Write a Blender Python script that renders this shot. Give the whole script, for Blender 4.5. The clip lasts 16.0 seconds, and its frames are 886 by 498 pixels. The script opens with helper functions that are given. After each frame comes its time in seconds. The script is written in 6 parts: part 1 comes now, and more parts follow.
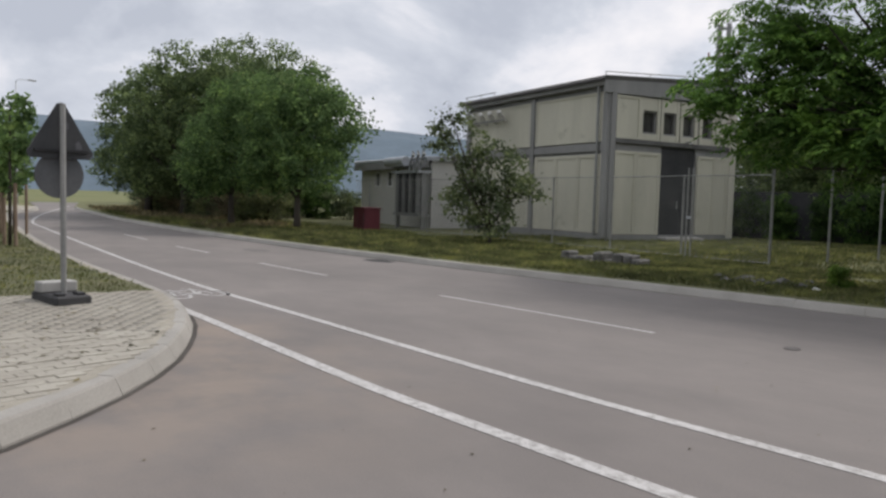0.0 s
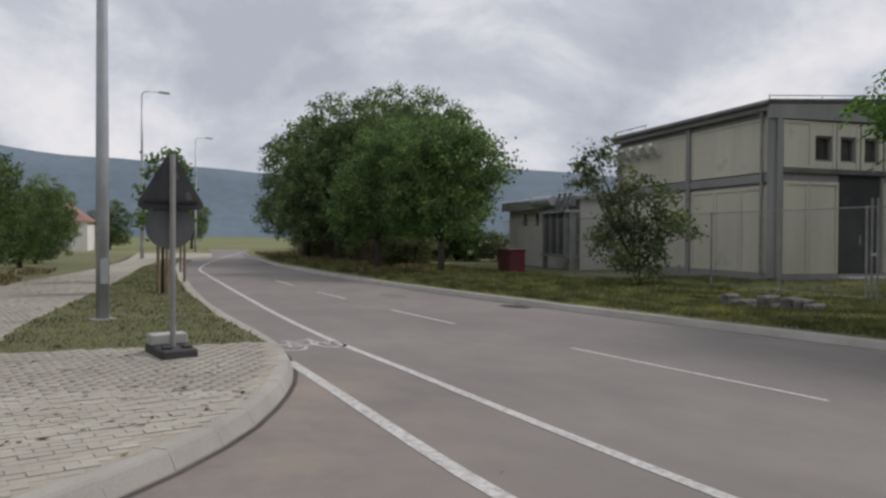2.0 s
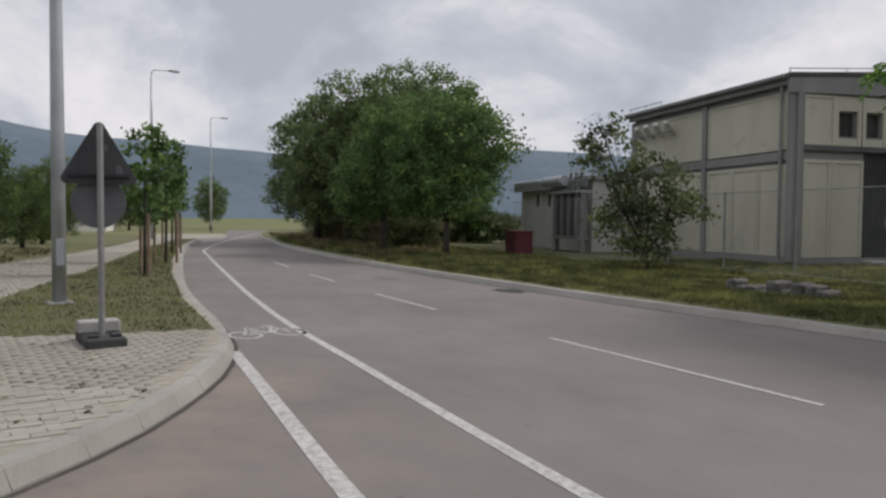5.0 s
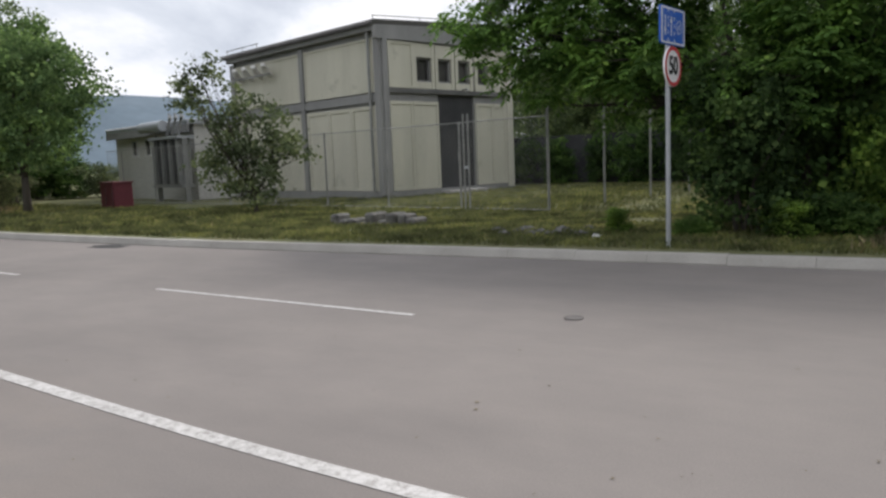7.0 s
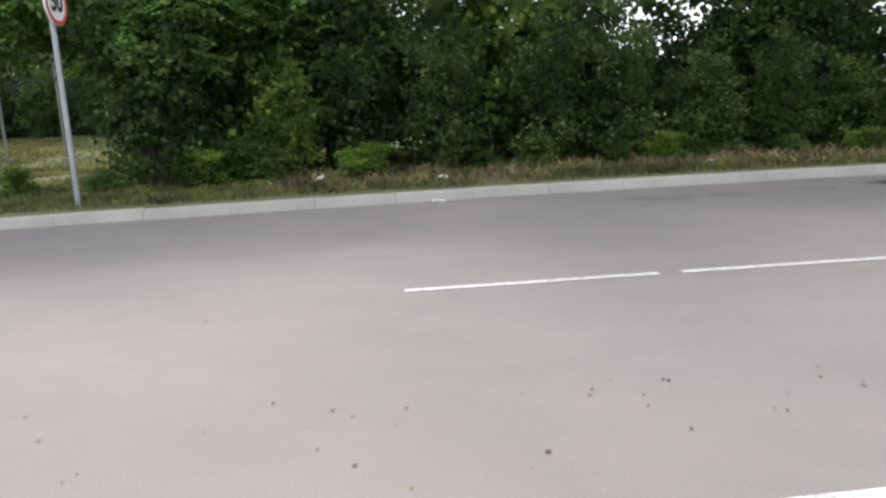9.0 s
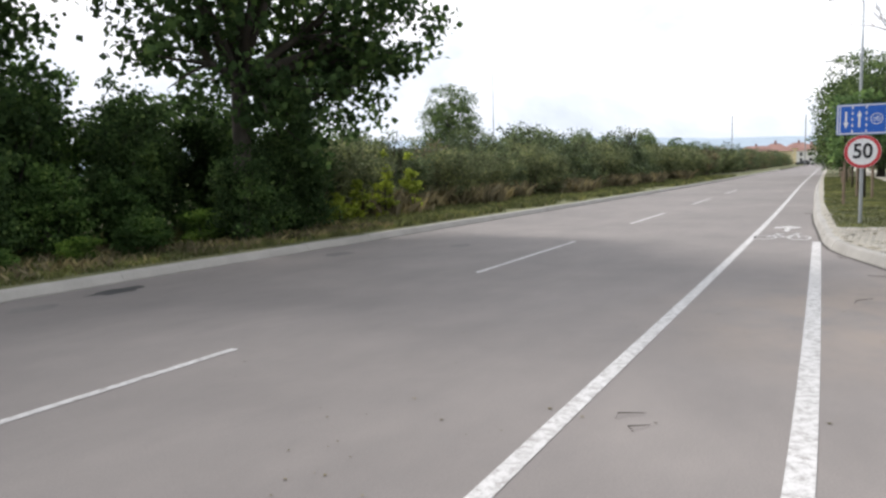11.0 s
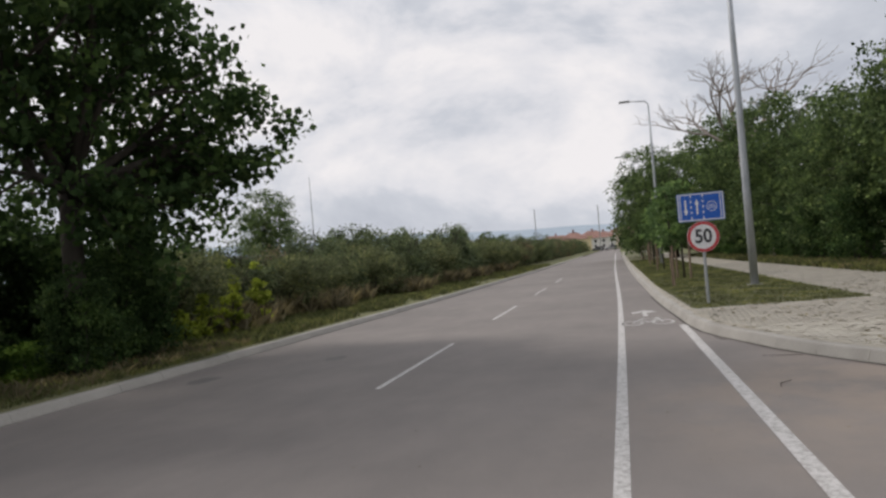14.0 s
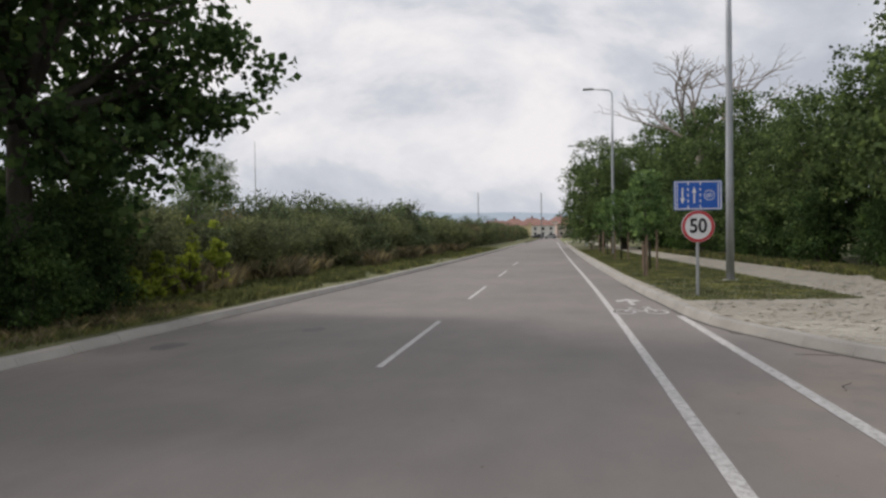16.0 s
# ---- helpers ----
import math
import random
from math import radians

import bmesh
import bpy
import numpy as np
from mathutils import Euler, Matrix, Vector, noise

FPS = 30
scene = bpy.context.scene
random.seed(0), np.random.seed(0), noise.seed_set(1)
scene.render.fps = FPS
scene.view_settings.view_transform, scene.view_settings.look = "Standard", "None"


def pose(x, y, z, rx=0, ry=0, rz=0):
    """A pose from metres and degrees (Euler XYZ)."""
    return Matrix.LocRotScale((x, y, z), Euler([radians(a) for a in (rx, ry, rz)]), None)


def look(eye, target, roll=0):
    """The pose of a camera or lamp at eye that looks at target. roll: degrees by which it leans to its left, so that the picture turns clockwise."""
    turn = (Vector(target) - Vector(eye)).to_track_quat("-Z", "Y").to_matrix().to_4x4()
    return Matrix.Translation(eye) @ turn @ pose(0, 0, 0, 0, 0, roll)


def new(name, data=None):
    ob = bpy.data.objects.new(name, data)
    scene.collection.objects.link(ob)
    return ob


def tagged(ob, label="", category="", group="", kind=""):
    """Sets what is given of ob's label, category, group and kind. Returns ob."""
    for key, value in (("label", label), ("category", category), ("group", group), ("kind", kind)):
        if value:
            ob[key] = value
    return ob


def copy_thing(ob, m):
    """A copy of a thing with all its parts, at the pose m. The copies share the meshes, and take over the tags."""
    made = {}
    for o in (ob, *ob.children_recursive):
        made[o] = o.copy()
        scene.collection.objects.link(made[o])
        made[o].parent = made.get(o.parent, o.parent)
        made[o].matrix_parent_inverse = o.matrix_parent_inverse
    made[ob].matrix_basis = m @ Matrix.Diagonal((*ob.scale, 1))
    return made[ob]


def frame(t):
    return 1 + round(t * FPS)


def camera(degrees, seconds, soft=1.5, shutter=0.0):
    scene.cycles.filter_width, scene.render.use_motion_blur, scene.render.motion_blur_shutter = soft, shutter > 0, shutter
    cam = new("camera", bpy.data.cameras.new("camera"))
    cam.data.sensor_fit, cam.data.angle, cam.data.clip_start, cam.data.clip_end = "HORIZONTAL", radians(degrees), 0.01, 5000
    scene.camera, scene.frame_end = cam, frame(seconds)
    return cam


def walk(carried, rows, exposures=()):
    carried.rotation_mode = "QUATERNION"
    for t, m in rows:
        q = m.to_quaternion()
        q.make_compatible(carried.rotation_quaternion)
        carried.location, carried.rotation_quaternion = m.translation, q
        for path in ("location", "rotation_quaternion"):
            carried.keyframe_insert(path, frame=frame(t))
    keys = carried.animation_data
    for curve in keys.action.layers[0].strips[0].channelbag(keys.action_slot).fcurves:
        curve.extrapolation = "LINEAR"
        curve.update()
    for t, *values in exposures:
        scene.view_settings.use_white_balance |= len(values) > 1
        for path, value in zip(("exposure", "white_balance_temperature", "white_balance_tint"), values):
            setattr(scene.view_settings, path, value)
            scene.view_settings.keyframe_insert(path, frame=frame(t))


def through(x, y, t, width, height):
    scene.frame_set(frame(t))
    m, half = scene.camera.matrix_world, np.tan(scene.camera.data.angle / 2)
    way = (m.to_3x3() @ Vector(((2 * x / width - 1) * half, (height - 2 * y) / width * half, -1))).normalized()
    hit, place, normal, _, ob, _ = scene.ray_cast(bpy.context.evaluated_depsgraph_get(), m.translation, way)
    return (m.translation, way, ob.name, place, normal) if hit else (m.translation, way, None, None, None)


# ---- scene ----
cam = camera(61.1, 16.0, soft=2.6)
PATH = [
    (0, (-0.122, -4.614, 1.494), (-1.636, -3.314, 1.362), 1.6),
    (0.5, (-0.298, -4.417, 1.512), (-1.855, -3.164, 1.438), 1.6),
    (1, (-0.385, -4.172, 1.524), (-2.015, -3.017, 1.434), -0.7),
    (1.5, (-0.493, -3.918, 1.514), (-2.201, -2.88, 1.428), 1.6),
    (2, (-0.615, -3.665, 1.537), (-2.371, -2.708, 1.506), 0.3),
    (2.5, (-0.66, -3.468, 1.536), (-2.469, -2.617, 1.508), -0.5),
    (3, (-0.672, -3.193, 1.53), (-2.542, -2.485, 1.475), 1.9),
    (3.2, (-0.706, -3.094, 1.543), (-2.581, -2.403, 1.464), 1.7),
    (5.3, (-1.066, -2.575, 1.488), (-2.789, -1.563, 1.404), -0.3),
    (5.5, (-1.034, -2.576, 1.472), (-2.673, -1.437, 1.352), -0.4),
    (6, (-1.013, -2.647, 1.493), (-2.499, -1.316, 1.345), -1.0),
    (6.5, (-0.977, -2.589, 1.466), (-2.308, -1.107, 1.285), -1.6),
    (7, (-0.979, -2.525, 1.434), (-2.102, -0.888, 1.195), -2.3),
    (7.5, (-1.031, -2.464, 1.433), (-1.917, -0.694, 1.147), -2.1),
    (8, (-1.009, -2.381, 1.432), (-1.569, -0.495, 1.075), -2.8),
    (8.5, (-0.938, -2.215, 1.41), (-1.195, -0.272, 1.008), -2.9),
    (8.9, (-0.907, -2.085, 1.38), (-0.809, -0.126, 0.986), -0.3),
    (9, (-0.788, -2.041, 1.369), (-0.569, -0.098, 0.95), -2.3),
    (9.5, (-0.747, -1.751, 1.303), (0.172, -0.028, 0.869), -1.7),
    (9.8, (-0.668, -1.616, 1.319), (0.61, -0.133, 0.911), -4.5),
    (10, (-0.609, -1.587, 1.33), (0.817, -0.237, 0.949), -4.8),
    (10.2, (-0.557, -1.557, 1.335), (0.962, -0.301, 0.995), -4.3),
    (12.3, (-0.338, -0.978, 1.576), (1.631, -0.64, 1.487), 1.0),
    (12.5, (-0.337, -0.974, 1.574), (1.643, -0.704, 1.495), 0.7),
    (13, (-0.251, -0.742, 1.569), (1.712, -0.36, 1.551), -0.2),
    (13.5, (-0.209, -0.425, 1.571), (1.743, 0.014, 1.56), -2.9),
    (14, (-0.09, -0.107, 1.548), (1.857, 0.349, 1.574), -4.8),
    (14.5, (0.099, 0.112, 1.537), (2.073, 0.433, 1.555), -1.9),
    (15, (0.265, 0.435, 1.522), (2.24, 0.749, 1.541), -2.0),
    (15.5, (0.493, 0.72, 1.474), (2.467, 1.038, 1.432), -1.2),
    (16, (0.728, 1.027, 1.452), (2.706, 1.321, 1.415), -0.8),
]
walk(cam, [(t, look(eye, target, roll)) for t, eye, target, roll in PATH],
     exposures=[(0.0, -0.02, 6450, 14), (1.5, -0.18, 6450, 14), (3.0, -0.34, 6450, 14), (5.5, -0.2, 6500, 14), (6.0, 0.02, 6500, 13), (7.0, 0.3, 6450, 13), (8.5, 0.95, 6350, 13), (9.5, 1.22, 6300, 12), (10.0, 1.25, 6250, 12), (10.2, 1.25, 6250, 12), (11.2, 0.4, 6400, 13), (12.3, -0.14, 6550, 14), (16.0, -0.12, 6600, 14)])

# ---- world and sun ----
SUN_EL, SUN_AZ = 45.0, 80.0   # elevation; azimuth from +x, counter-clockwise (behind the roadside trees)
world = bpy.data.worlds.new("world")
scene.world = world
world.use_nodes = True
wn, wl = world.node_tree.nodes, world.node_tree.links
wn.clear()
w_out, w_bg = wn.new("ShaderNodeOutputWorld"), wn.new("ShaderNodeBackground")
w_sky, w_co = wn.new("ShaderNodeTexSky"), wn.new("ShaderNodeTexCoord")
w_sky.sky_type, w_sky.sun_disc = "NISHITA", False
w_sky.sun_elevation, w_sky.sun_rotation = radians(SUN_EL), radians(90 - SUN_AZ)
w_bg.inputs[1].default_value = 0.1
w_map = wn.new("ShaderNodeMapping")
w_map.inputs["Scale"].default_value = (1.0, 1.0, 1.7)
w_map.inputs["Location"].default_value = (0.35, 0.8, 0.1)
wl.new(w_co.outputs["Generated"], w_map.inputs["Vector"])


def w_noise(scale, detail, rough, dist=0.0):
    n = wn.new("ShaderNodeTexNoise")
    n.inputs["Scale"].default_value, n.inputs["Detail"].default_value = scale, detail
    n.inputs["Roughness"].default_value, n.inputs["Distortion"].default_value = rough, dist
    wl.new(w_map.outputs[0], n.inputs["Vector"])
    return n.outputs["Fac"]


def w_ramp(src, stops):
    r = wn.new("ShaderNodeValToRGB")
    els = r.color_ramp.elements
    while len(els) < len(stops):
        els.new(0.5)
    for e, (p, c) in zip(els, stops):
        e.position, e.color = p, (*c, 1)
    wl.new(src, r.inputs[0])
    return r.outputs[0]


# cloud brightness, in units of the sky texture before its strength
cloud = w_ramp(w_noise(3.0, 10, 0.58, 0.25), [(0.36, (0.50, 0.545, 0.61)), (0.46, (0.62, 0.665, 0.72)), (0.52, (0.77, 0.795, 0.83)), (0.61, (0.91, 0.912, 0.915))])
cover = w_ramp(w_noise(1.7, 5, 0.5, 0.2), [(0.24, (0.55, 0.55, 0.55)), (0.40, (1, 1, 1))])
w_gain = wn.new("ShaderNodeVectorMath")
w_gain.operation = "SCALE"
w_gain.inputs["Scale"].default_value = 10.3
wl.new(cloud, w_gain.inputs[0])
w_mix = wn.new("ShaderNodeMix")
w_mix.data_type = "RGBA"
wl.new(cover, w_mix.inputs["Factor"])
wl.new(w_sky.outputs[0], w_mix.inputs["A"])
wl.new(w_gain.outputs[0], w_mix.inputs["B"])
# an overcast sky is brighter overhead than near the horizon
w_sep, w_up, w_over = wn.new("ShaderNodeSeparateXYZ"), wn.new("ShaderNodeMapRange"), wn.new("ShaderNodeVectorMath")
wl.new(w_co.outputs["Generated"], w_sep.inputs[0])
wl.new(w_sep.outputs["Z"], w_up.inputs["Value"])
w_up.inputs["From Min"].default_value, w_up.inputs["From Max"].default_value = 0.3, 1.0
w_up.inputs["To Min"].default_value, w_up.inputs["To Max"].default_value = 1.0, 1.35
w_over.operation = "SCALE"
wl.new(w_mix.outputs["Result"], w_over.inputs[0])
wl.new(w_up.outputs[0], w_over.inputs["Scale"])
wl.new(w_over.outputs[0], w_bg.inputs[0])
wl.new(w_bg.outputs[0], w_out.inputs[0])

sun_data = bpy.data.lights.new("sun", "SUN")
sun_data.energy, sun_data.angle, sun_data.color = 2.3, radians(12), (1.0, 0.95, 0.88)
sun = new("sun", sun_data)
sun_from = Vector((math.cos(radians(SUN_AZ)) * math.cos(radians(SUN_EL)), math.sin(radians(SUN_AZ)) * math.cos(radians(SUN_EL)), math.sin(radians(SUN_EL))))
sun.matrix_world = look(sun_from * 60, (0, 0, 0))

# ---- materials ----


class Mat:
    """A node material with a Principled shader and short ways to add to it."""

    def __init__(self, name, rough=0.8, metal=0.0, spec=0.3):
        self.m = bpy.data.materials.new(name)
        self.m.use_nodes = True
        self.n, self.l = self.m.node_tree.nodes, self.m.node_tree.links
        self.b = self.n["Principled BSDF"]
        self.b.inputs["Roughness"].default_value = rough
        self.b.inputs["Metallic"].default_value = metal
        self.b.inputs["Specular IOR Level"].default_value = spec
        self.co = self.n.new("ShaderNodeTexCoord").outputs["Object"]
        self.geo = None

    def world_co(self):
        g = self.n.new("ShaderNodeNewGeometry")
        self.co = g.outputs["Position"]
        return self

    def noise(self, scale, detail=4, rough=0.55, stretch=None, dist=0.0):
        t = self.n.new("ShaderNodeTexNoise")
        t.inputs["Scale"].default_value, t.inputs["Detail"].default_value = scale, detail
        t.inputs["Roughness"].default_value, t.inputs["Distortion"].default_value = rough, dist
        src = self.co
        if stretch:
            mp = self.n.new("ShaderNodeMapping")
            mp.inputs["Scale"].default_value = stretch
            self.l.new(src, mp.inputs["Vector"])
            src = mp.outputs[0]
        self.l.new(src, t.inputs["Vector"])
        return t.outputs["Fac"]

    def ramp(self, src, stops):
        r = self.n.new("ShaderNodeValToRGB")
        els = r.color_ramp.elements
        while len(els) < len(stops):
            els.new(0.5)
        for e, (p, c) in zip(els, stops):
            e.position, e.color = p, (*c, 1)
        self.l.new(src, r.inputs[0])
        return r.outputs[0]

    def mix(self, fac, a, b, mode="MIX"):
        x = self.n.new("ShaderNodeMix")
        x.data_type, x.blend_type = "RGBA", mode
        for key, v in (("Factor", fac), ("A", a), ("B", b)):
            if isinstance(v, (int, float)):
                x.inputs[key].default_value = v
            elif isinstance(v, tuple):
                x.inputs[key].default_value = (*v, 1)
            else:
                self.l.new(v, x.inputs[key])
        return x.outputs["Result"]

    def island(self):
        return self.n.new("ShaderNodeNewGeometry").outputs["Random Per Island"]

    def random(self):
        return self.n.new("ShaderNodeObjectInfo").outputs["Random"]

    def base(self, src):
        self.l.new(src, self.b.inputs["Base Color"])
        return self

    def bump(self, src, strength=0.3, dist=0.01):
        u = self.n.new("ShaderNodeBump")
        u.inputs["Strength"].default_value, u.inputs["Distance"].default_value = strength, dist
        self.l.new(src, u.inputs["Height"])
        self.l.new(u.outputs[0], self.b.inputs["Normal"])
        return self

    def leafy(self, amount=0.35):
        """Light that comes through thin leaves."""
        tr = self.n.new("ShaderNodeBsdfTranslucent")
        sh = self.n.new("ShaderNodeMixShader")
        sh.inputs[0].default_value = amount
        col = self.b.inputs["Base Color"].links[0].from_socket
        self.l.new(col, tr.inputs[0])
        self.l.new(self.b.outputs[0], sh.inputs[1])
        self.l.new(tr.outputs[0], sh.inputs[2])
        self.l.new(sh.outputs[0], self.n["Material Output"].inputs[0])
        return self


def two_tone(name, c1, c2, s1=1.2, s2=30, rough=0.8, metal=0.0, spec=0.3, bump=0.2, dist=0.006, wear=None, stretch=None):
    """A surface that varies in broad stains and in fine grain; wear: (colour, share, scale)."""
    m = Mat(name, rough, metal, spec).world_co()
    broad, fine = m.noise(s1, 5, 0.6, stretch), m.noise(s2, 4, 0.6)
    col = m.mix(m.ramp(broad, [(0.3, (0, 0, 0)), (0.7, (1, 1, 1))]), c1, c2)
    col = m.mix(0.35, col, m.ramp(fine, [(0.3, (0.72, 0.72, 0.72)), (0.7, (1.2, 1.2, 1.2))]), "MULTIPLY")
    if wear:
        colour, share, scale = wear
        col = m.mix(m.ramp(m.noise(scale, 8, 0.7), [(1 - share - 0.04, (0, 0, 0)), (1 - share + 0.04, (1, 1, 1))]), col, colour)
    m.base(col).bump(fine, bump, dist)
    return m.m


def leaf_mat(name, dark, light, tip, through=0.35, rough=0.75):
    m = Mat(name, rough, 0, 0.08)
    r = m.island()
    col = m.ramp(r, [(0.0, dark), (0.55, light), (0.9, light), (1.0, tip)])
    m.world_co()
    col = m.mix(1.0, col, m.ramp(m.noise(1.5, 4), [(0.34, (0.48, 0.50, 0.50)), (0.5, (1.0, 1.0, 1.0)), (0.66, (1.9, 1.8, 1.45))]), "MULTIPLY")
    return m.base(col).leafy(through).m


def asphalt_mat():
    m = Mat("asphalt", 0.82, 0, 0.35).world_co()
    broad, mid, fine = m.noise(0.22, 5, 0.6), m.noise(1.3, 6, 0.65, (0.6, 1.2, 1)), m.noise(90, 3, 0.7)
    col = m.mix(m.ramp(broad, [(0.32, (0, 0, 0)), (0.68, (1, 1, 1))]), (0.155, 0.141, 0.132), (0.207, 0.187, 0.174))
    col = m.mix(0.4, col, m.ramp(mid, [(0.28, (0.72, 0.72, 0.73)), (0.72, (1.18, 1.16, 1.13))]), "MULTIPLY")
    col = m.mix(0.5, col, m.ramp(fine, [(0.25, (0.7, 0.7, 0.7)), (0.75, (1.3, 1.3, 1.3))]), "MULTIPLY")
    stain = m.ramp(m.noise(2.6, 6, 0.7), [(0.68, (0, 0, 0)), (0.76, (1, 1, 1))])
    col = m.mix(stain, col, (0.15, 0.142, 0.138))
    for (x, y), reach in (((-6.3, -3.0), 3.4), ((-8.2, -1.6), 1.6), ((9.0, -3.4), 2.6), ((6.4, -5.2), 3.0), ((7.0, -1.9), 2.6)):
        far = m.n.new("ShaderNodeVectorMath")
        far.operation = "DISTANCE"
        m.l.new(m.co, far.inputs[0])
        far.inputs[1].default_value = (x, y, 0)
        near = m.n.new("ShaderNodeMapRange")
        near.inputs["From Min"].default_value, near.inputs["From Max"].default_value = reach * 0.3, reach
        near.inputs["To Min"].default_value, near.inputs["To Max"].default_value = 0.65, 0.0
        m.l.new(far.outputs["Value"], near.inputs["Value"])
        dust = m.mix(1.0, near.outputs[0], m.ramp(m.noise(1.1, 5, 0.65), [(0.35, (0, 0, 0)), (0.6, (1, 1, 1))]), "MULTIPLY")
        col = m.mix(dust, col, (0.265, 0.218, 0.178))
    m.base(col).bump(fine, 0.35, 0.004)
    return m.m


def paint_mat():
    """White road paint, rubbed through to the asphalt in places."""
    m = Mat("road_paint", 0.7, 0, 0.3).world_co()
    wear = m.ramp(m.noise(14, 9, 0.8), [(0.40, (0, 0, 0)), (0.55, (1, 1, 1))])
    col = m.mix(wear, (0.30, 0.285, 0.27), (0.53, 0.52, 0.505))
    col = m.mix(0.5, col, m.ramp(m.noise(0.8, 3), [(0.3, (0.75, 0.75, 0.75)), (0.65, (1, 1, 1))]), "MULTIPLY")
    return m.base(col).m


M_ASPHALT, M_PAINT = asphalt_mat(), paint_mat()
M_KERB = two_tone("kerb_concrete", (0.27, 0.258, 0.233), (0.355, 0.34, 0.31), 1.5, 60, 0.85, wear=((0.21, 0.195, 0.17), 0.3, 3.0))
M_PAVE_BED = two_tone("joint_sand", (0.27, 0.25, 0.205), (0.36, 0.335, 0.28), 2.0, 50, 0.95)
M_GRASS_BED = two_tone("grass_soil", (0.105, 0.118, 0.05), (0.15, 0.145, 0.072), 0.7, 14, 0.95, bump=0.6, dist=0.03, wear=((0.17, 0.14, 0.085), 0.3, 1.1))
M_MEADOW = two_tone("meadow", (0.10, 0.13, 0.04), (0.18, 0.17, 0.08), 0.03, 1.5, 0.95)
M_LAWN = two_tone("lawn_soil", (0.085, 0.092, 0.042), (0.12, 0.115, 0.06), 0.6, 16, 0.95, bump=0.6, dist=0.03, wear=((0.20, 0.17, 0.09), 0.2, 0.8))
M_CREAM = two_tone("cream_render", (0.43, 0.42, 0.345), (0.54, 0.525, 0.435), 0.5, 40, 0.9, wear=((0.36, 0.35, 0.285), 0.36, 0.9), stretch=(1.8, 1.8, 0.28))
M_GREY = two_tone("grey_concrete", (0.20, 0.20, 0.196), (0.27, 0.27, 0.262), 0.8, 40, 0.9, wear=((0.18, 0.18, 0.175), 0.3, 1.2), stretch=(1.4, 1.4, 0.3))
M_DARKDOOR = two_tone("dark_sheet", (0.045, 0.047, 0.05), (0.07, 0.07, 0.072), 1.5, 25, 0.6)
M_GALV = two_tone("galvanised_steel", (0.36, 0.38, 0.40), (0.46, 0.48, 0.50), 2.0, 40, 0.5, 0.55, 0.5, 0.05)
M_OLDSTEEL = two_tone("weathered_steel", (0.22, 0.225, 0.22), (0.32, 0.32, 0.31), 3.0, 40, 0.6, 0.4, 0.4, 0.05)
M_ROOF = two_tone("roof_sheet", (0.10, 0.10, 0.10), (0.16, 0.155, 0.15), 0.8, 30, 0.7, 0.1)
M_TILE = two_tone("clay_tile", (0.21, 0.115, 0.095), (0.28, 0.165, 0.135), 0.7, 18, 0.85)
M_BARK = two_tone("bark", (0.045, 0.038, 0.032), (0.085, 0.075, 0.062), 3.0, 26, 0.95, bump=0.8, dist=0.02, stretch=(1, 1, 0.3))
M_BARK_DEAD = two_tone("bare_wood", (0.26, 0.22, 0.19), (0.34, 0.30, 0.27), 3.0, 26, 0.95)
M_STAKE = two_tone("stake_wood", (0.17, 0.12, 0.085), (0.25, 0.19, 0.14), 3.0, 40, 0.9)
M_GLASS = Mat("dark_glass", 0.12, 0, 0.6).world_co()
M_GLASS = M_GLASS.base(M_GLASS.ramp(M_GLASS.noise(1.5, 3), [(0.3, (0.045, 0.045, 0.043)), (0.7, (0.09, 0.088, 0.082))])).m
M_RED = two_tone("oxide_red", (0.085, 0.018, 0.024), (0.13, 0.032, 0.04), 1.5, 30, 0.6)
M_SIGN_BACK = two_tone("sign_back_grey", (0.045, 0.047, 0.05), (0.065, 0.067, 0.07), 2.0, 30, 0.55, 0.3)
M_DISC_BACK = two_tone("disc_back_grey", (0.09, 0.094, 0.10), (0.12, 0.124, 0.132), 2.0, 30, 0.55, 0.3)
M_BLUE = two_tone("sign_blue", (0.02, 0.11, 0.47), (0.03, 0.13, 0.52), 2.0, 30, 0.45)
M_WHITE = two_tone("sign_white", (0.72, 0.72, 0.72), (0.80, 0.80, 0.80), 2.0, 30, 0.5)
M_SIGNRED = two_tone("sign_red", (0.50, 0.05, 0.06), (0.56, 0.07, 0.08), 2.0, 30, 0.45)
M_BLACK = two_tone("black", (0.02, 0.02, 0.022), (0.03, 0.03, 0.032), 2.0, 30, 0.6)
M_RUBBER = two_tone("black_rubber", (0.045, 0.045, 0.047), (0.07, 0.07, 0.07), 4.0, 50, 0.85)
M_BLOCK = two_tone("concrete_block", (0.30, 0.30, 0.29), (0.40, 0.39, 0.37), 3.0, 50, 0.9)
M_YELLOW = two_tone("yellow_car_paint", (0.74, 0.43, 0.012), (0.80, 0.48, 0.02), 0.6, 8, 0.28, 0, 0.6, 0.0)
M_RIM = two_tone("alloy", (0.30, 0.31, 0.32), (0.38, 0.39, 0.40), 3.0, 30, 0.35, 0.8, 0.5, 0.0)
M_ASH = two_tone("rubble", (0.04, 0.04, 0.037), (0.19, 0.185, 0.172), 5.0, 30, 0.95)
M_LITTER = two_tone("litter_white", (0.62, 0.62, 0.60), (0.75, 0.75, 0.73), 3.0, 30, 0.8)
# hill colours with the distance haze painted in, paler for the farther range
M_HILL = two_tone("far_forest_haze_tint", (0.095, 0.13, 0.16), (0.125, 0.165, 0.20), 0.006, 0.05, 1.0, bump=0.0)
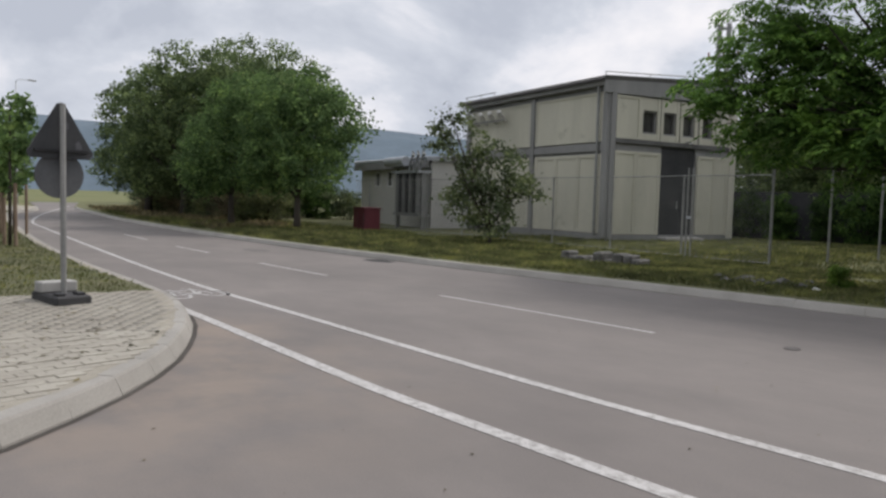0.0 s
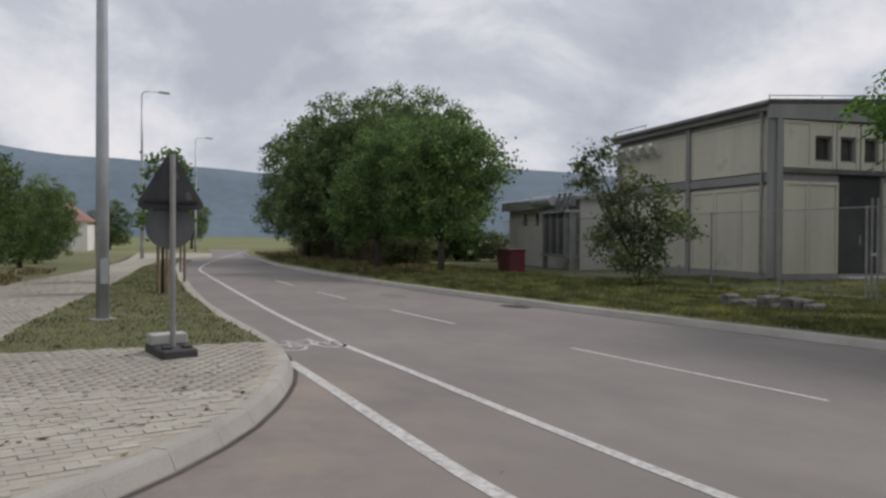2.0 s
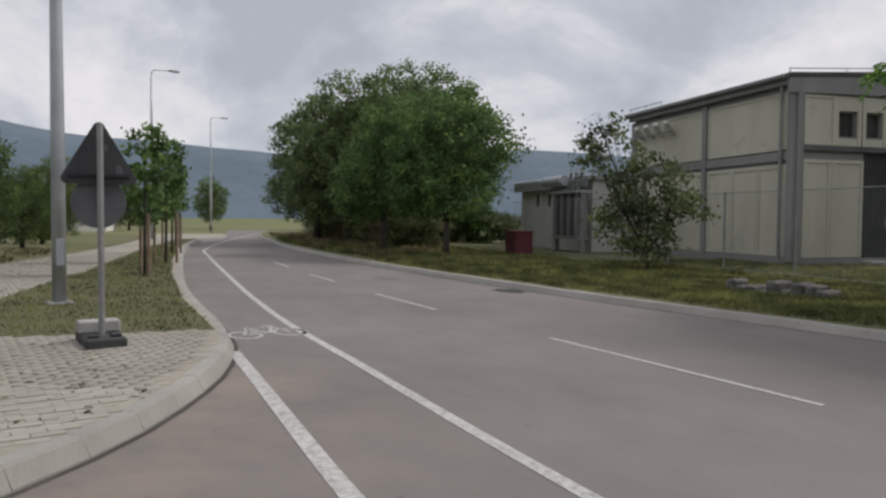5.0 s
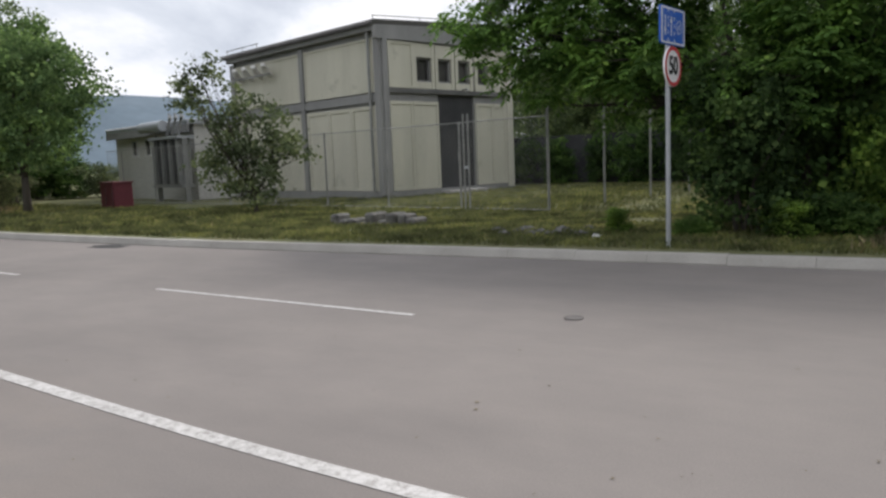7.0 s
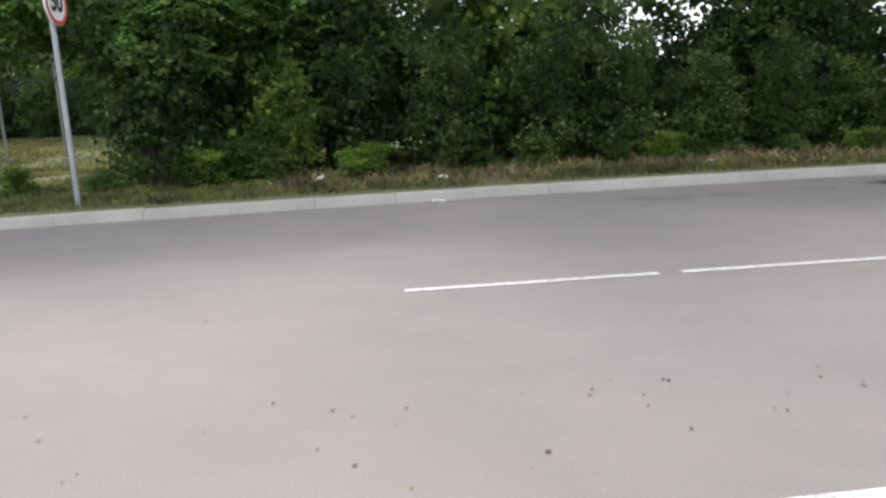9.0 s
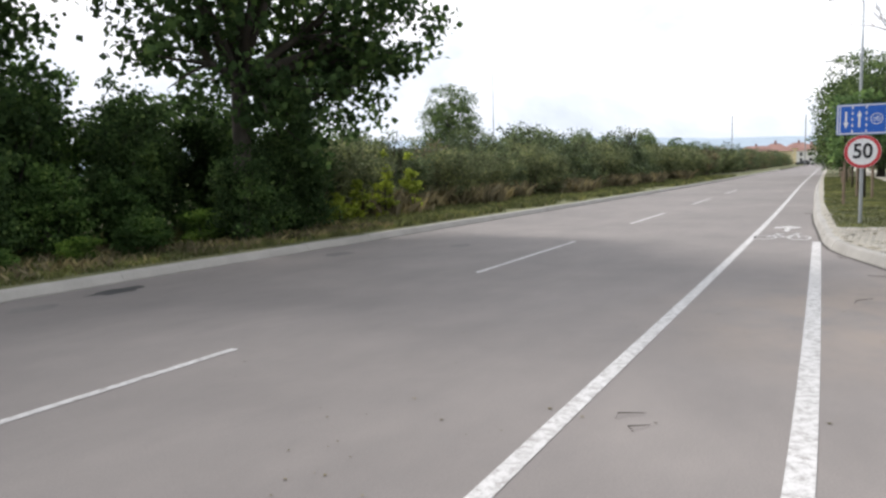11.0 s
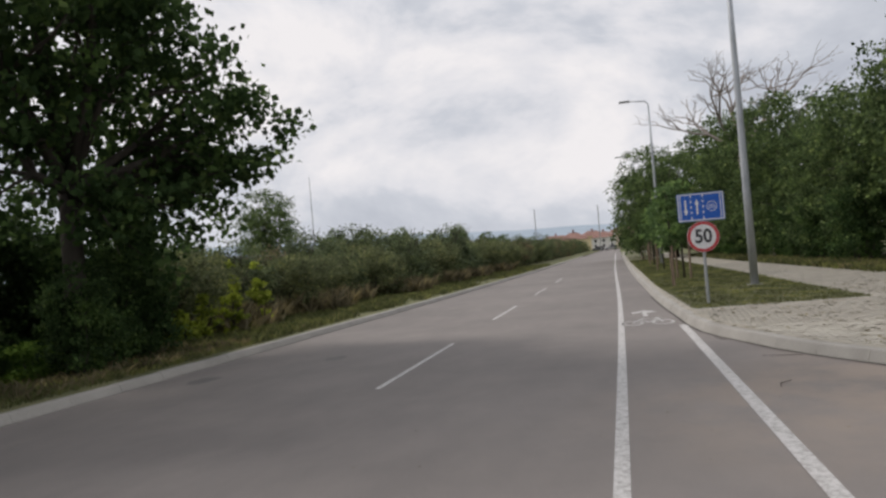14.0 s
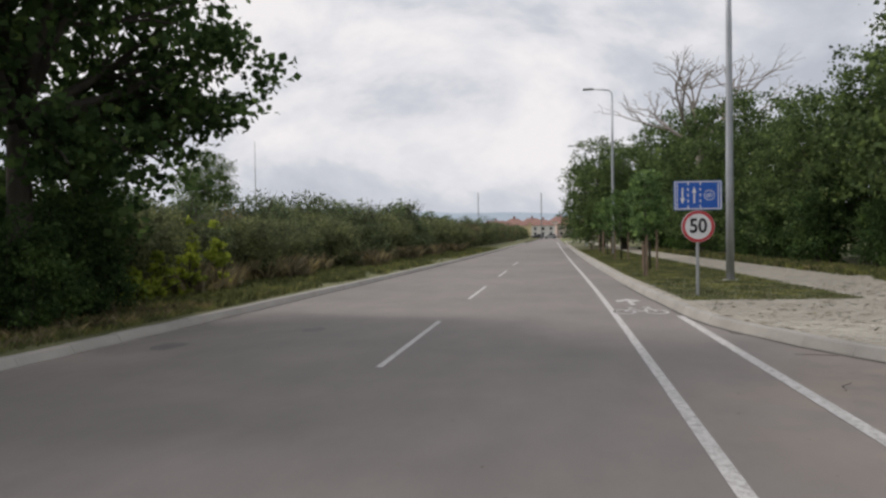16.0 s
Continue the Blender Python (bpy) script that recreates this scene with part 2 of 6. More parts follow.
M_HILL_FAR = two_tone("far_land_haze_tint", (0.27, 0.33, 0.385), (0.31, 0.37, 0.425), 0.004, 0.03, 1.0, bump=0.0)
M_WALLY = two_tone("ochre_render", (0.60, 0.50, 0.30), (0.68, 0.58, 0.36), 0.5, 10, 0.9)
M_WALLW = two_tone("white_render", (0.62, 0.60, 0.55), (0.72, 0.70, 0.66), 0.5, 10, 0.9)
M_WALLG = two_tone("grey_render", (0.50, 0.495, 0.47), (0.60, 0.59, 0.56), 0.6, 12, 0.9, wear=((0.30, 0.29, 0.27), 0.25, 0.9), stretch=(1.5, 1.5, 0.4))
M_WALLP = two_tone("pink_render", (0.50, 0.40, 0.36), (0.58, 0.48, 0.43), 0.5, 10, 0.9)
M_PANEL = two_tone("blue_grey_sheet", (0.16, 0.19, 0.24), (0.22, 0.25, 0.30), 0.8, 10, 0.7)
M_SOOT = two_tone("soot_dark", (0.035, 0.035, 0.035), (0.06, 0.06, 0.058), 2.0, 20, 0.95)
M_SOOTED = two_tone("sooted_concrete", (0.07, 0.07, 0.068), (0.16, 0.16, 0.155), 0.9, 20, 0.95)
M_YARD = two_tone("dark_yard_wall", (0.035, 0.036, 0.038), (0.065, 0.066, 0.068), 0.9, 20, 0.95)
M_GUTTER = two_tone("gutter_dirt", (0.055, 0.05, 0.045), (0.10, 0.09, 0.08), 2.5, 40, 0.95)
M_PATCH = two_tone("dark_asphalt", (0.13, 0.121, 0.115), (0.17, 0.159, 0.15), 2.5, 60, 0.9)
M_BRICKRED = two_tone("faded_red_wall", (0.26, 0.13, 0.11), (0.34, 0.20, 0.17), 1.0, 10, 0.9)
L_WALNUT = leaf_mat("leaf_walnut", (0.062, 0.122, 0.032), (0.122, 0.222, 0.056), (0.22, 0.335, 0.088), 0.52)
L_DARK = leaf_mat("leaf_dark", (0.032, 0.060, 0.023), (0.062, 0.106, 0.038), (0.13, 0.19, 0.068), 0.45)
L_MID = leaf_mat("leaf_mid", (0.042, 0.082, 0.027), (0.084, 0.148, 0.045), (0.18, 0.265, 0.08), 0.48)
L_ASH = leaf_mat("leaf_ash", (0.072, 0.126, 0.052), (0.13, 0.205, 0.078), (0.20, 0.275, 0.112), 0.42)
L_GROVE = leaf_mat("leaf_grove", (0.052, 0.082, 0.035), (0.102, 0.148, 0.058), (0.185, 0.23, 0.10), 0.42)
# leaf green paled and greyed, with the haze of distance put into the colour
L_HAZE = leaf_mat("leaf_haze_tint", (0.092, 0.134, 0.064), (0.16, 0.215, 0.10), (0.235, 0.29, 0.145), 0.42)
L_GREY = leaf_mat("leaf_greygreen", (0.075, 0.10, 0.05), (0.13, 0.163, 0.088), (0.21, 0.24, 0.145), 0.3)
L_OLIVE = leaf_mat("leaf_hedgerow", (0.085, 0.103, 0.052), (0.15, 0.172, 0.085), (0.23, 0.23, 0.13), 0.4)
L_BROWN = leaf_mat("leaf_dry_hedge", (0.11, 0.09, 0.055), (0.17, 0.145, 0.09), (0.25, 0.21, 0.14), 0.3)
L_YOUNG = leaf_mat("leaf_young", (0.062, 0.118, 0.026), (0.12, 0.195, 0.042), (0.215, 0.29, 0.07), 0.45)
L_YELLOW = leaf_mat("leaf_yellowgreen", (0.172, 0.230, 0.034), (0.299, 0.356, 0.057), (0.437, 0.460, 0.103), 0.4)
L_GRASS = leaf_mat("grass_blade", (0.092, 0.113, 0.044), (0.152, 0.162, 0.068), (0.22, 0.20, 0.105), 0.4, 0.7)
L_STRAW = leaf_mat("dry_grass", (0.13, 0.11, 0.062), (0.205, 0.175, 0.105), (0.29, 0.255, 0.17), 0.3, 0.8)
L_LITTER = leaf_mat("fallen_leaf", (0.069, 0.063, 0.040), (0.127, 0.109, 0.069), (0.184, 0.161, 0.092), 0.1, 0.9)
M_PAVER = Mat("paver_concrete", 0.9, 0, 0.2)
_r = M_PAVER.mix(0.5, M_PAVER.random(), M_PAVER.island())
_c = M_PAVER.ramp(_r, [(0.0, (0.31, 0.29, 0.25)), (0.5, (0.35, 0.33, 0.285)), (1.0, (0.40, 0.38, 0.33))])
M_PAVER.world_co()
_c = M_PAVER.mix(0.6, _c, M_PAVER.ramp(M_PAVER.noise(1.3, 5), [(0.3, (0.75, 0.74, 0.72)), (0.7, (1.08, 1.08, 1.06))]), "MULTIPLY")
_f = M_PAVER.noise(70, 3)
M_PAVER = M_PAVER.base(M_PAVER.mix(0.3, _c, M_PAVER.ramp(_f, [(0.3, (0.7, 0.7, 0.7)), (0.7, (1.2, 1.2, 1.2))]), "MULTIPLY")).bump(_f, 0.3, 0.004).m

# ---- mesh helpers ----


def part(name, bm, material, parent=None, label="", smooth=False):
    """Link a bmesh as one mesh object, under a thing or part if one is given."""
    me = bpy.data.meshes.new(name)
    if smooth:
        for f in bm.faces:
            f.smooth = True
    bm.to_mesh(me)
    bm.free()
    me.materials.append(material)
    ob = new(name, me)
    ob.parent = parent
    return tagged(ob, label)


def thing(name, label, category, m=None, group="", kind=""):
    """An empty that stands for a whole thing."""
    ob = tagged(new(name), label, category, group, kind)
    ob.empty_display_size = 0.1
    if m is not None:
        ob.matrix_basis = m
    return ob


def box(bm, x0, y0, z0, x1, y1, z1, bevel=0.0):
    r = bmesh.ops.create_cube(bm, size=1.0, matrix=Matrix.LocRotScale(((x0 + x1) / 2, (y0 + y1) / 2, (z0 + z1) / 2), None, (abs(x1 - x0), abs(y1 - y0), abs(z1 - z0))))
    if bevel:
        es = {e for v in r["verts"] for e in v.link_edges}
        bmesh.ops.bevel(bm, geom=list(es), offset=bevel, segments=1, affect="EDGES")
    return bm


def boxm(x0, y0, z0, x1, y1, z1, bevel=0.0):
    return box(bmesh.new(), x0, y0, z0, x1, y1, z1, bevel)


def tube(bm, pts, radii, sides=8):
    """A tapered tube along points."""
    rings = []
    pts = [Vector(p) for p in pts]
    for i, p in enumerate(pts):
        d = (pts[min(i + 1, len(pts) - 1)] - pts[max(i - 1, 0)]).normalized()
        u = d.orthogonal().normalized() if abs(d.z) < 0.9 else Vector((1, 0, 0)).cross(d).normalized()
        v = d.cross(u)
        r = radii[i] if isinstance(radii, (list, tuple)) else radii
        rings.append([bm.verts.new(p + r * (math.cos(a) * u + math.sin(a) * v)) for a in (2 * math.pi * k / sides for k in range(sides))])
    for a, b in zip(rings, rings[1:]):
        for k in range(sides):
            bm.faces.new((a[k], a[(k + 1) % sides], b[(k + 1) % sides], b[k]))
    bm.faces.new(list(reversed(rings[0])))
    bm.faces.new(rings[-1])
    return bm


def tubem(pts, radii, sides=8):
    return tube(bmesh.new(), pts, radii, sides)


def prism(bm, outline, z0, z1):
    """An upright solid on a plan outline."""
    lo, hi = [bm.verts.new((x, y, z0)) for x, y in outline], [bm.verts.new((x, y, z1)) for x, y in outline]
    n = len(outline)
    bm.faces.new(hi)
    bm.faces.new(list(reversed(lo)))
    for i in range(n):
        bm.faces.new((lo[i], lo[(i + 1) % n], hi[(i + 1) % n], hi[i]))
    bmesh.ops.recalc_face_normals(bm, faces=bm.faces)
    return bm


def smooth_line(pts, step=0.5):
    """Points a step apart along a smooth curve through pts."""
    p = [Vector(q) for q in pts]
    p = [2 * p[0] - p[1], *p, 2 * p[-1] - p[-2]]
    fine = []
    for a, b, c, d in zip(p, p[1:], p[2:], p[3:]):
        for k in range(24):
            t = k / 24
            fine.append(0.5 * (2 * b + (c - a) * t + (2 * a - 5 * b + 4 * c - d) * t * t + (3 * b - 3 * c + d - a) * t ** 3))
    fine.append(p[-2])
    out, left = [fine[0]], step
    for a, b in zip(fine, fine[1:]):
        far = (b - a).length
        while far >= left:
            a = a + (b - a) * (left / far)
            out.append(a)
            far, left = (b - a).length, step
        left -= far
    return out


def offset_line(line, d):
    """The line moved d to its left."""
    out = []
    for i, p in enumerate(line):
        t = (line[min(i + 1, len(line) - 1)] - line[max(i - 1, 0)]).normalized()
        out.append(p + d * Vector((-t.y, t.x)))
    return out


def ribbon(line, a, b, z, bm=None):
    """A flat strip between two offsets to the left of a line."""
    bm = bm or bmesh.new()
    A, B = offset_line(line, a), offset_line(line, b)
    va, vb = [bm.verts.new((*p, z)) for p in A], [bm.verts.new((*p, z)) for p in B]
    for i in range(len(va) - 1):
        bm.faces.new((va[i], va[i + 1], vb[i + 1], vb[i]))
    bmesh.ops.recalc_face_normals(bm, faces=bm.faces)
    for f in bm.faces:
        if f.normal.z < 0:
            f.normal_flip()
    return bm


def sheet(outline, z):
    bm = bmesh.new()
    f = bm.faces.new([bm.verts.new((*p, z)) for p in outline])
    f.normal_update()
    if f.normal.z < 0:
        f.normal_flip()
    bmesh.ops.triangulate(bm, faces=bm.faces)
    return bm


def mesh_of(name, verts, faces, material):
    """A mesh from arrays: verts (n, 3), faces (m, k)."""
    me = bpy.data.meshes.new(name)
    verts, faces = np.asarray(verts, np.float32), np.asarray(faces, np.int32)
    k = faces.shape[1]
    me.vertices.add(len(verts))
    me.vertices.foreach_set("co", verts.ravel())
    me.loops.add(faces.size)
    me.loops.foreach_set("vertex_index", faces.ravel())
    me.polygons.add(len(faces))
    me.polygons.foreach_set("loop_start", np.arange(0, faces.size, k, dtype=np.int32))
    me.update(calc_edges=True)
    me.materials.append(material)
    return me


def leaves(rng, spots, size, droop=0.25, spread=None, narrow=0.42):
    """Leaf blades at the given spots: verts and quads, each a small folded rhombus."""
    n = len(spots)
    ax = rng.normal(size=(n, 3))
    ax[:, 2] -= droop
    ax /= np.linalg.norm(ax, axis=1)[:, None]
    side = np.cross(ax, rng.normal(size=(n, 3)))
    side /= np.linalg.norm(side, axis=1)[:, None] + 1e-9
    nor = np.cross(ax, side)
    s = size * rng.uniform(0.6, 1.35, n)[:, None]
    v = np.empty((n, 4, 3))
    v[:, 0] = spots - 0.5 * s * ax
    v[:, 1] = spots + narrow * s * side + 0.10 * s * nor
    v[:, 2] = spots + 0.5 * s * ax - 0.10 * s * nor
    v[:, 3] = spots - narrow * s * side + 0.10 * s * nor
    return v.reshape(-1, 3), np.arange(4 * n).reshape(-1, 4)


def crown_spots(rng, blobs, n, clump=0.35, per=36, hollow=0.55):
    """Spots for leaves: clumps through the outer part of ellipsoid blobs (x, y, z, rx, ry, rz)."""
    blobs = np.array(blobs, float)
    vol = np.cbrt(blobs[:, 3] * blobs[:, 4] * blobs[:, 5]) ** 2
    count = max(1, n // per)
    which = rng.choice(len(blobs), count, p=vol / vol.sum())
    d = rng.normal(size=(count, 3))
    d /= np.linalg.norm(d, axis=1)[:, None]
    r = (hollow + (1.06 - hollow) * rng.random(count) ** 0.7)[:, None]
    mid = blobs[which, :3] + d * r * blobs[which, 3:]
    spots = np.repeat(mid, per, axis=0)
    return spots + np.clip(rng.normal(size=spots.shape), -1.35, 1.35) * clump * np.array([1, 1, 0.7]) * rng.uniform(0.5, 1.2, (len(spots), 1))


def crown(name, seed, blobs, n, size, material, parent, clump=0.35, hollow=0.55, droop=0.25, floor=None, narrow=0.42, label=""):
    rng = np.random.default_rng(seed)
    spots = crown_spots(rng, blobs, n, clump, hollow=hollow)
    if floor is not None:
        spots = spots[spots[:, 2] > floor]
    ob = new(name, mesh_of(name, *leaves(rng, spots, size, droop, narrow=narrow), material))
    ob.parent = parent
    return tagged(ob, label)


def sprays(name, seed, blobs, n, leaf, material, parent, reach=0.34, pairs=4, label=""):
    """A crown of drooping feather-shaped leaves: leaflets in pairs along a bent stalk, in clusters at twig ends."""
    rng = np.random.default_rng(seed)
    base = crown_spots(rng, blobs, n, 0.20, per=9, hollow=0.62)
    n = len(base)
    out = rng.normal(size=(n, 3))
    out[:, 2] = 0.15 - 0.5 * rng.random(n)
    out /= np.linalg.norm(out, axis=1)[:, None]
    side = np.cross(out, (0, 0, 1.0))
    side /= np.linalg.norm(side, axis=1)[:, None] + 1e-9
    up = np.cross(side, out)
    spots, axes, flats = [], [], []
    for k in range(pairs * 2 + 1):
        u = (k // 2 + 1) / (pairs + 1)
        s = 0 if k == pairs * 2 else (1 if k % 2 else -1)
        at = base + reach * u * out - np.array((0.0, 0.0, 0.10 * u * u))
        ax = out * (0.55 if s else 1.0) + s * 0.85 * side - np.array((0, 0, 0.35)) + rng.normal(size=(n, 3)) * 0.12
        ax /= np.linalg.norm(ax, axis=1)[:, None]
        spots.append(at + ax * leaf * 0.5)
        axes.append(ax)
        flats.append(np.cross(up + rng.normal(size=(n, 3)) * 0.25, ax))
    c, ax, w = np.concatenate(spots), np.concatenate(axes), np.concatenate(flats)
    w /= np.linalg.norm(w, axis=1)[:, None] + 1e-9
    s = leaf * rng.uniform(0.75, 1.2, len(c))[:, None]
    v = np.stack([c - 0.5 * s * ax, c + 0.21 * s * w + 0.05 * s * ax, c + 0.5 * s * ax - np.array((0, 0, 0.12)) * s, c - 0.21 * s * w + 0.05 * s * ax], 1)
    ob = new(name, mesh_of(name, v.reshape(-1, 3), np.arange(4 * len(c)).reshape(-1, 4), material))
    ob.parent = parent
    return tagged(ob, label)


def limbs(bm, rng, base, blobs, r0, sides=6):
    """Branches from a fork into each blob."""
    for b in blobs:
        tip = Vector(b[:3]) + Vector((0, 0, 0.3 * b[5]))
        mid = Vector(base).lerp(tip, 0.5) + Vector(rng.normal(size=3) * 0.15)
        tube(bm, [base, mid, tip], [r0, r0 * 0.6, r0 * 0.15], sides)
        for _ in range(4):
            end = Vector(b[:3]) + Vector(rng.uniform(-0.8, 0.8, 3) * np.array(b[3:]))
            tube(bm, [mid, mid.lerp(end, 0.55) + Vector(rng.normal(size=3) * 0.1), end], [r0 * 0.4, r0 * 0.25, r0 * 0.06], 5)
    return bm


def tree(name, label, seed, at, trunk_h, r, blobs, n, leaf, material, bark=None, clump=0.35, lean=(0, 0), hollow=0.55, floor=None, category="tree", droop=0.25, narrow=0.42, group="", feathered=False):
    """A tree: tapered trunk, limbs into the blobs, and a crown of leaves. Blobs are relative to the foot."""
    rng = np.random.default_rng(seed)
    t = thing(name, label, category, pose(*at), group)
    top = Vector((lean[0], lean[1], trunk_h))
    foot = [Vector((0, 0, -0.1)), Vector((lean[0] * 0.3, lean[1] * 0.3, trunk_h * 0.35)), top]
    part("trunk", tubem(foot, [r * 1.35, r, r * 0.8], 10), bark or M_BARK, t, smooth=True)
    part("limb", limbs(bmesh.new(), rng, top - Vector((0, 0, 0.1)), blobs, r * 0.6), bark or M_BARK, t, "forking limbs inside the crown", smooth=True)
    if feathered:
        sprays("crown", seed + 1, blobs, n, leaf, material, t)
    else:
        crown("crown", seed + 1, blobs, n, leaf, material, t, clump, hollow, droop, floor, narrow)
    return t

# ---- ground, roads, kerbs ----
FAR_KERB = smooth_line([(-90, 19), (-63, 11.6), (-48, 8.9), (-38, 7.3), (-26, 6.25), (-20, 6.02), (-14, 6.12), (-9.4, 6.38), (-4, 6.84), (4, 7.2), (14, 6.95), (38, 6.25), (76, 5.8), (160, 5.4), (260, 5.2)], 0.98)
NEAR_WEST = smooth_line([(-90, 14), (-58, 8.0), (-48.8, 4.9), (-37.3, 2.43), (-26, 0.74), (-18, -0.26), (-13.8, -0.6), (-11.4, -0.72), (-9.78, -0.88), (-8.4, -1.25), (-7.36, -1.71), (-6.52, -2.19), (-5.8, -2.77), (-5.18, -3.44), (-4.7, -4.15), (-4.36, -5.25), (-4.23, -7), (-4.18, -10), (-4.18, -16), (-4.18, -26), (-4.18, -45)], 0.6)
NEAR_EAST = smooth_line([(7.5, -45), (7.5, -26), (7.5, -16), (7.5, -10), (7.5, -7.5), (7.5, -6.0), (7.47, -3.94), (7.94, -3.56), (8.45, -3.11), (9.26, -2.63), (10.40, -2.06), (11.44, -1.73), (12.88, -1.33), (15.5, -1.14), (24.5, -0.85), (57, -0.5), (160, -0.3), (260, -0.2)], 0.8)

bm = bmesh.new()
bmesh.ops.create_grid(bm, x_segments=40, y_segments=40, size=3000)
for v in bm.verts:
    v.co.z = -0.08
tagged(part("ground", bm, M_MEADOW), "flat meadow land reaching to the hills", "ground", kind="structure")
tagged(part("road", sheet([*FAR_KERB, *reversed(NEAR_EAST), *reversed(NEAR_WEST)], 0.0), M_ASPHALT), "worn pale grey asphalt road with a side street", "road", kind="structure")


def land(name, inner, depth, rise, material, label, side, steps=14, bumps=0.05):
    """A verge: a strip beside a kerb that goes back and rises a little, slightly uneven."""
    bm = bmesh.new()
    rows = []
    for k in range(steps + 1):
        u = (k / steps) ** 1.8
        rows.append([bm.verts.new((p.x, p.y, 0.125 + rise * min(1, 3 * u) + (bumps * noise.noise((p.x * 0.8, p.y * 0.8, 0)) if k else 0))) for p in offset_line(inner, side * (0.2 + depth * u))])
    for a, b in zip(rows, rows[1:]):
        for i in range(len(a) - 1):
            bm.faces.new((a[i], a[i + 1], b[i + 1], b[i]))
    bmesh.ops.recalc_face_normals(bm, faces=bm.faces)
    if sum(f.normal.z for f in bm.faces) < 0:
        bmesh.ops.reverse_faces(bm, faces=bm.faces)
    return tagged(part(name, bm, material, smooth=True), label, "verge", kind="structure")


land("verge_north", FAR_KERB, 60, 0.08, M_GRASS_BED, "uneven grassy verge with bare patches", 1)

PAVE_W = [p for p in offset_line(NEAR_WEST, -0.15) if p.x > -64]
PAVE_E = [p for p in offset_line(NEAR_EAST, -0.15) if p.x < 130]
WEST_OUT = smooth_line([(-64, 3.5), (-45, 0.6), (-33, -2.0), (-24.7, -4.4), (-16.8, -5.9), (-10, -7.5), (-6, -10.5), (-5.6, -45)], 1.0)
EAST_OUT = smooth_line([(9.2, -45), (9.6, -16), (13, -10.4), (21, -8.2), (28.7, -6.9), (56, -5.7), (130, -5.2)], 1.0)
tagged(part("pavement_west", sheet([*PAVE_W, *reversed(WEST_OUT)], 0.152), M_PAVE_BED), "sandy bed of the block-paved footway", "pavement", kind="structure")
tagged(part("pavement_east", sheet([*PAVE_E, *reversed(EAST_OUT)], 0.152), M_PAVE_BED), "sandy bed of the block-paved footway", "pavement", kind="structure")
land("verge_west", WEST_OUT, 45, 0.1, M_GRASS_BED, "rough grass behind the footway", -1)
land("verge_east", EAST_OUT, 45, 0.1, M_GRASS_BED, "rough grass behind the footway", -1)

LAWN_W = [(-10.35, -0.98), (-10.55, -2.6), (-10.8, -4.25), (-13.8, -3.85), (-17, -3.2), (-21.3, -2.2), (-28, -0.95), (-36, 0.5), (-50, 3.6), (-50.5, 4.9), (-44, 3.4), (-37.3, 2.1), (-30, 1.0), (-26, 0.42), (-20, -0.32), (-14, -0.86)]
LAWN_E = [(15.4, -1.42), (15.55, -3.2), (15.8, -4.75), (20.5, -4.6), (28, -4.45), (45, -3.9), (70, -3.5), (120, -3.1), (120, -0.7), (57, -0.8), (24.5, -1.12)]


def lawn(name, outline, label):
    bm = prism(bmesh.new(), outline, 0.10, 0.155)
    return tagged(part(name, bm, M_LAWN), label, "lawn", kind="structure")


lawn("lawn_west", LAWN_W, "mown grass island between footway and road")
lawn("lawn_east", LAWN_E, "mown grass strip between footway and road")


def strip(name, line, a, b, label, z=0.004):
    return tagged(part(name, ribbon(line, a, b, z), M_PAINT), label, "road marking", kind="structure")


for line in ([p for p in NEAR_WEST if -14 < p.x and p.y > -12], [p for p in NEAR_EAST if p.x < 22 and p.y > -12]):
    tagged(part("gutter", ribbon(line, 0.0, 0.06, 0.003), M_GUTTER), "dark dirt line along the foot of the kerb", "gutter", kind="structure")
SOLID = smooth_line([(-70, 13.0), (-50, 6.6), (-37.6, 3.3), (-30.6, 2.3), (-24.7, 1.6), (-17.9, 0.83), (-14.3, 0.46), (-11.3, 0.22), (-8.5, 0.12), (-7.0, 0.05), (-5, -0.03), (-3.3, -0.06), (-1, -0.02), (2, 0.01), (20, 0), (57, 0.3), (140, 0.6)], 0.7)
strip("cycle_lane_line", SOLID, -0.055, 0.055, "worn white solid line of the cycle lane")
strip("edge_line_west", smooth_line([(-9.6, -0.91), (-7.3, -1.06), (-5.7, -1.17), (-4.7, -1.225), (-3, -1.23), (-0.9, -1.2)], 0.6), -0.065, 0.065, "thick white line across the side street")
strip("edge_line_east", smooth_line([(1.5, -1.22), (4.3, -1.22), (9, -1.17), (14.2, -1.1)], 0.6), -0.065, 0.065, "thick white line across the side street")
for x0, y0, x1, y1 in [(-20.6, 3.25, -18.1, 3.12), (-15.05, 2.95, -12.2, 2.90), (-8.95, 2.93, -5.1, 2.96), (-0.5, 3.0, 1.34, 3.0), (1.51, 3.0, 4.13, 2.98), (8.8, 2.96, 13.2, 2.96), (17.6, 2.95, 21.65, 2.94), (26.5, 2.93, 30.6, 2.92), (35.5, 2.92, 39.5, 2.92), (-26.5, 3.75, -23.6, 3.5)]:
    tagged(strip("centre_dash", [Vector((x0, y0)), Vector((x1, y1))], -0.038, 0.038, "short white centre line dash"), group="centre dashes")


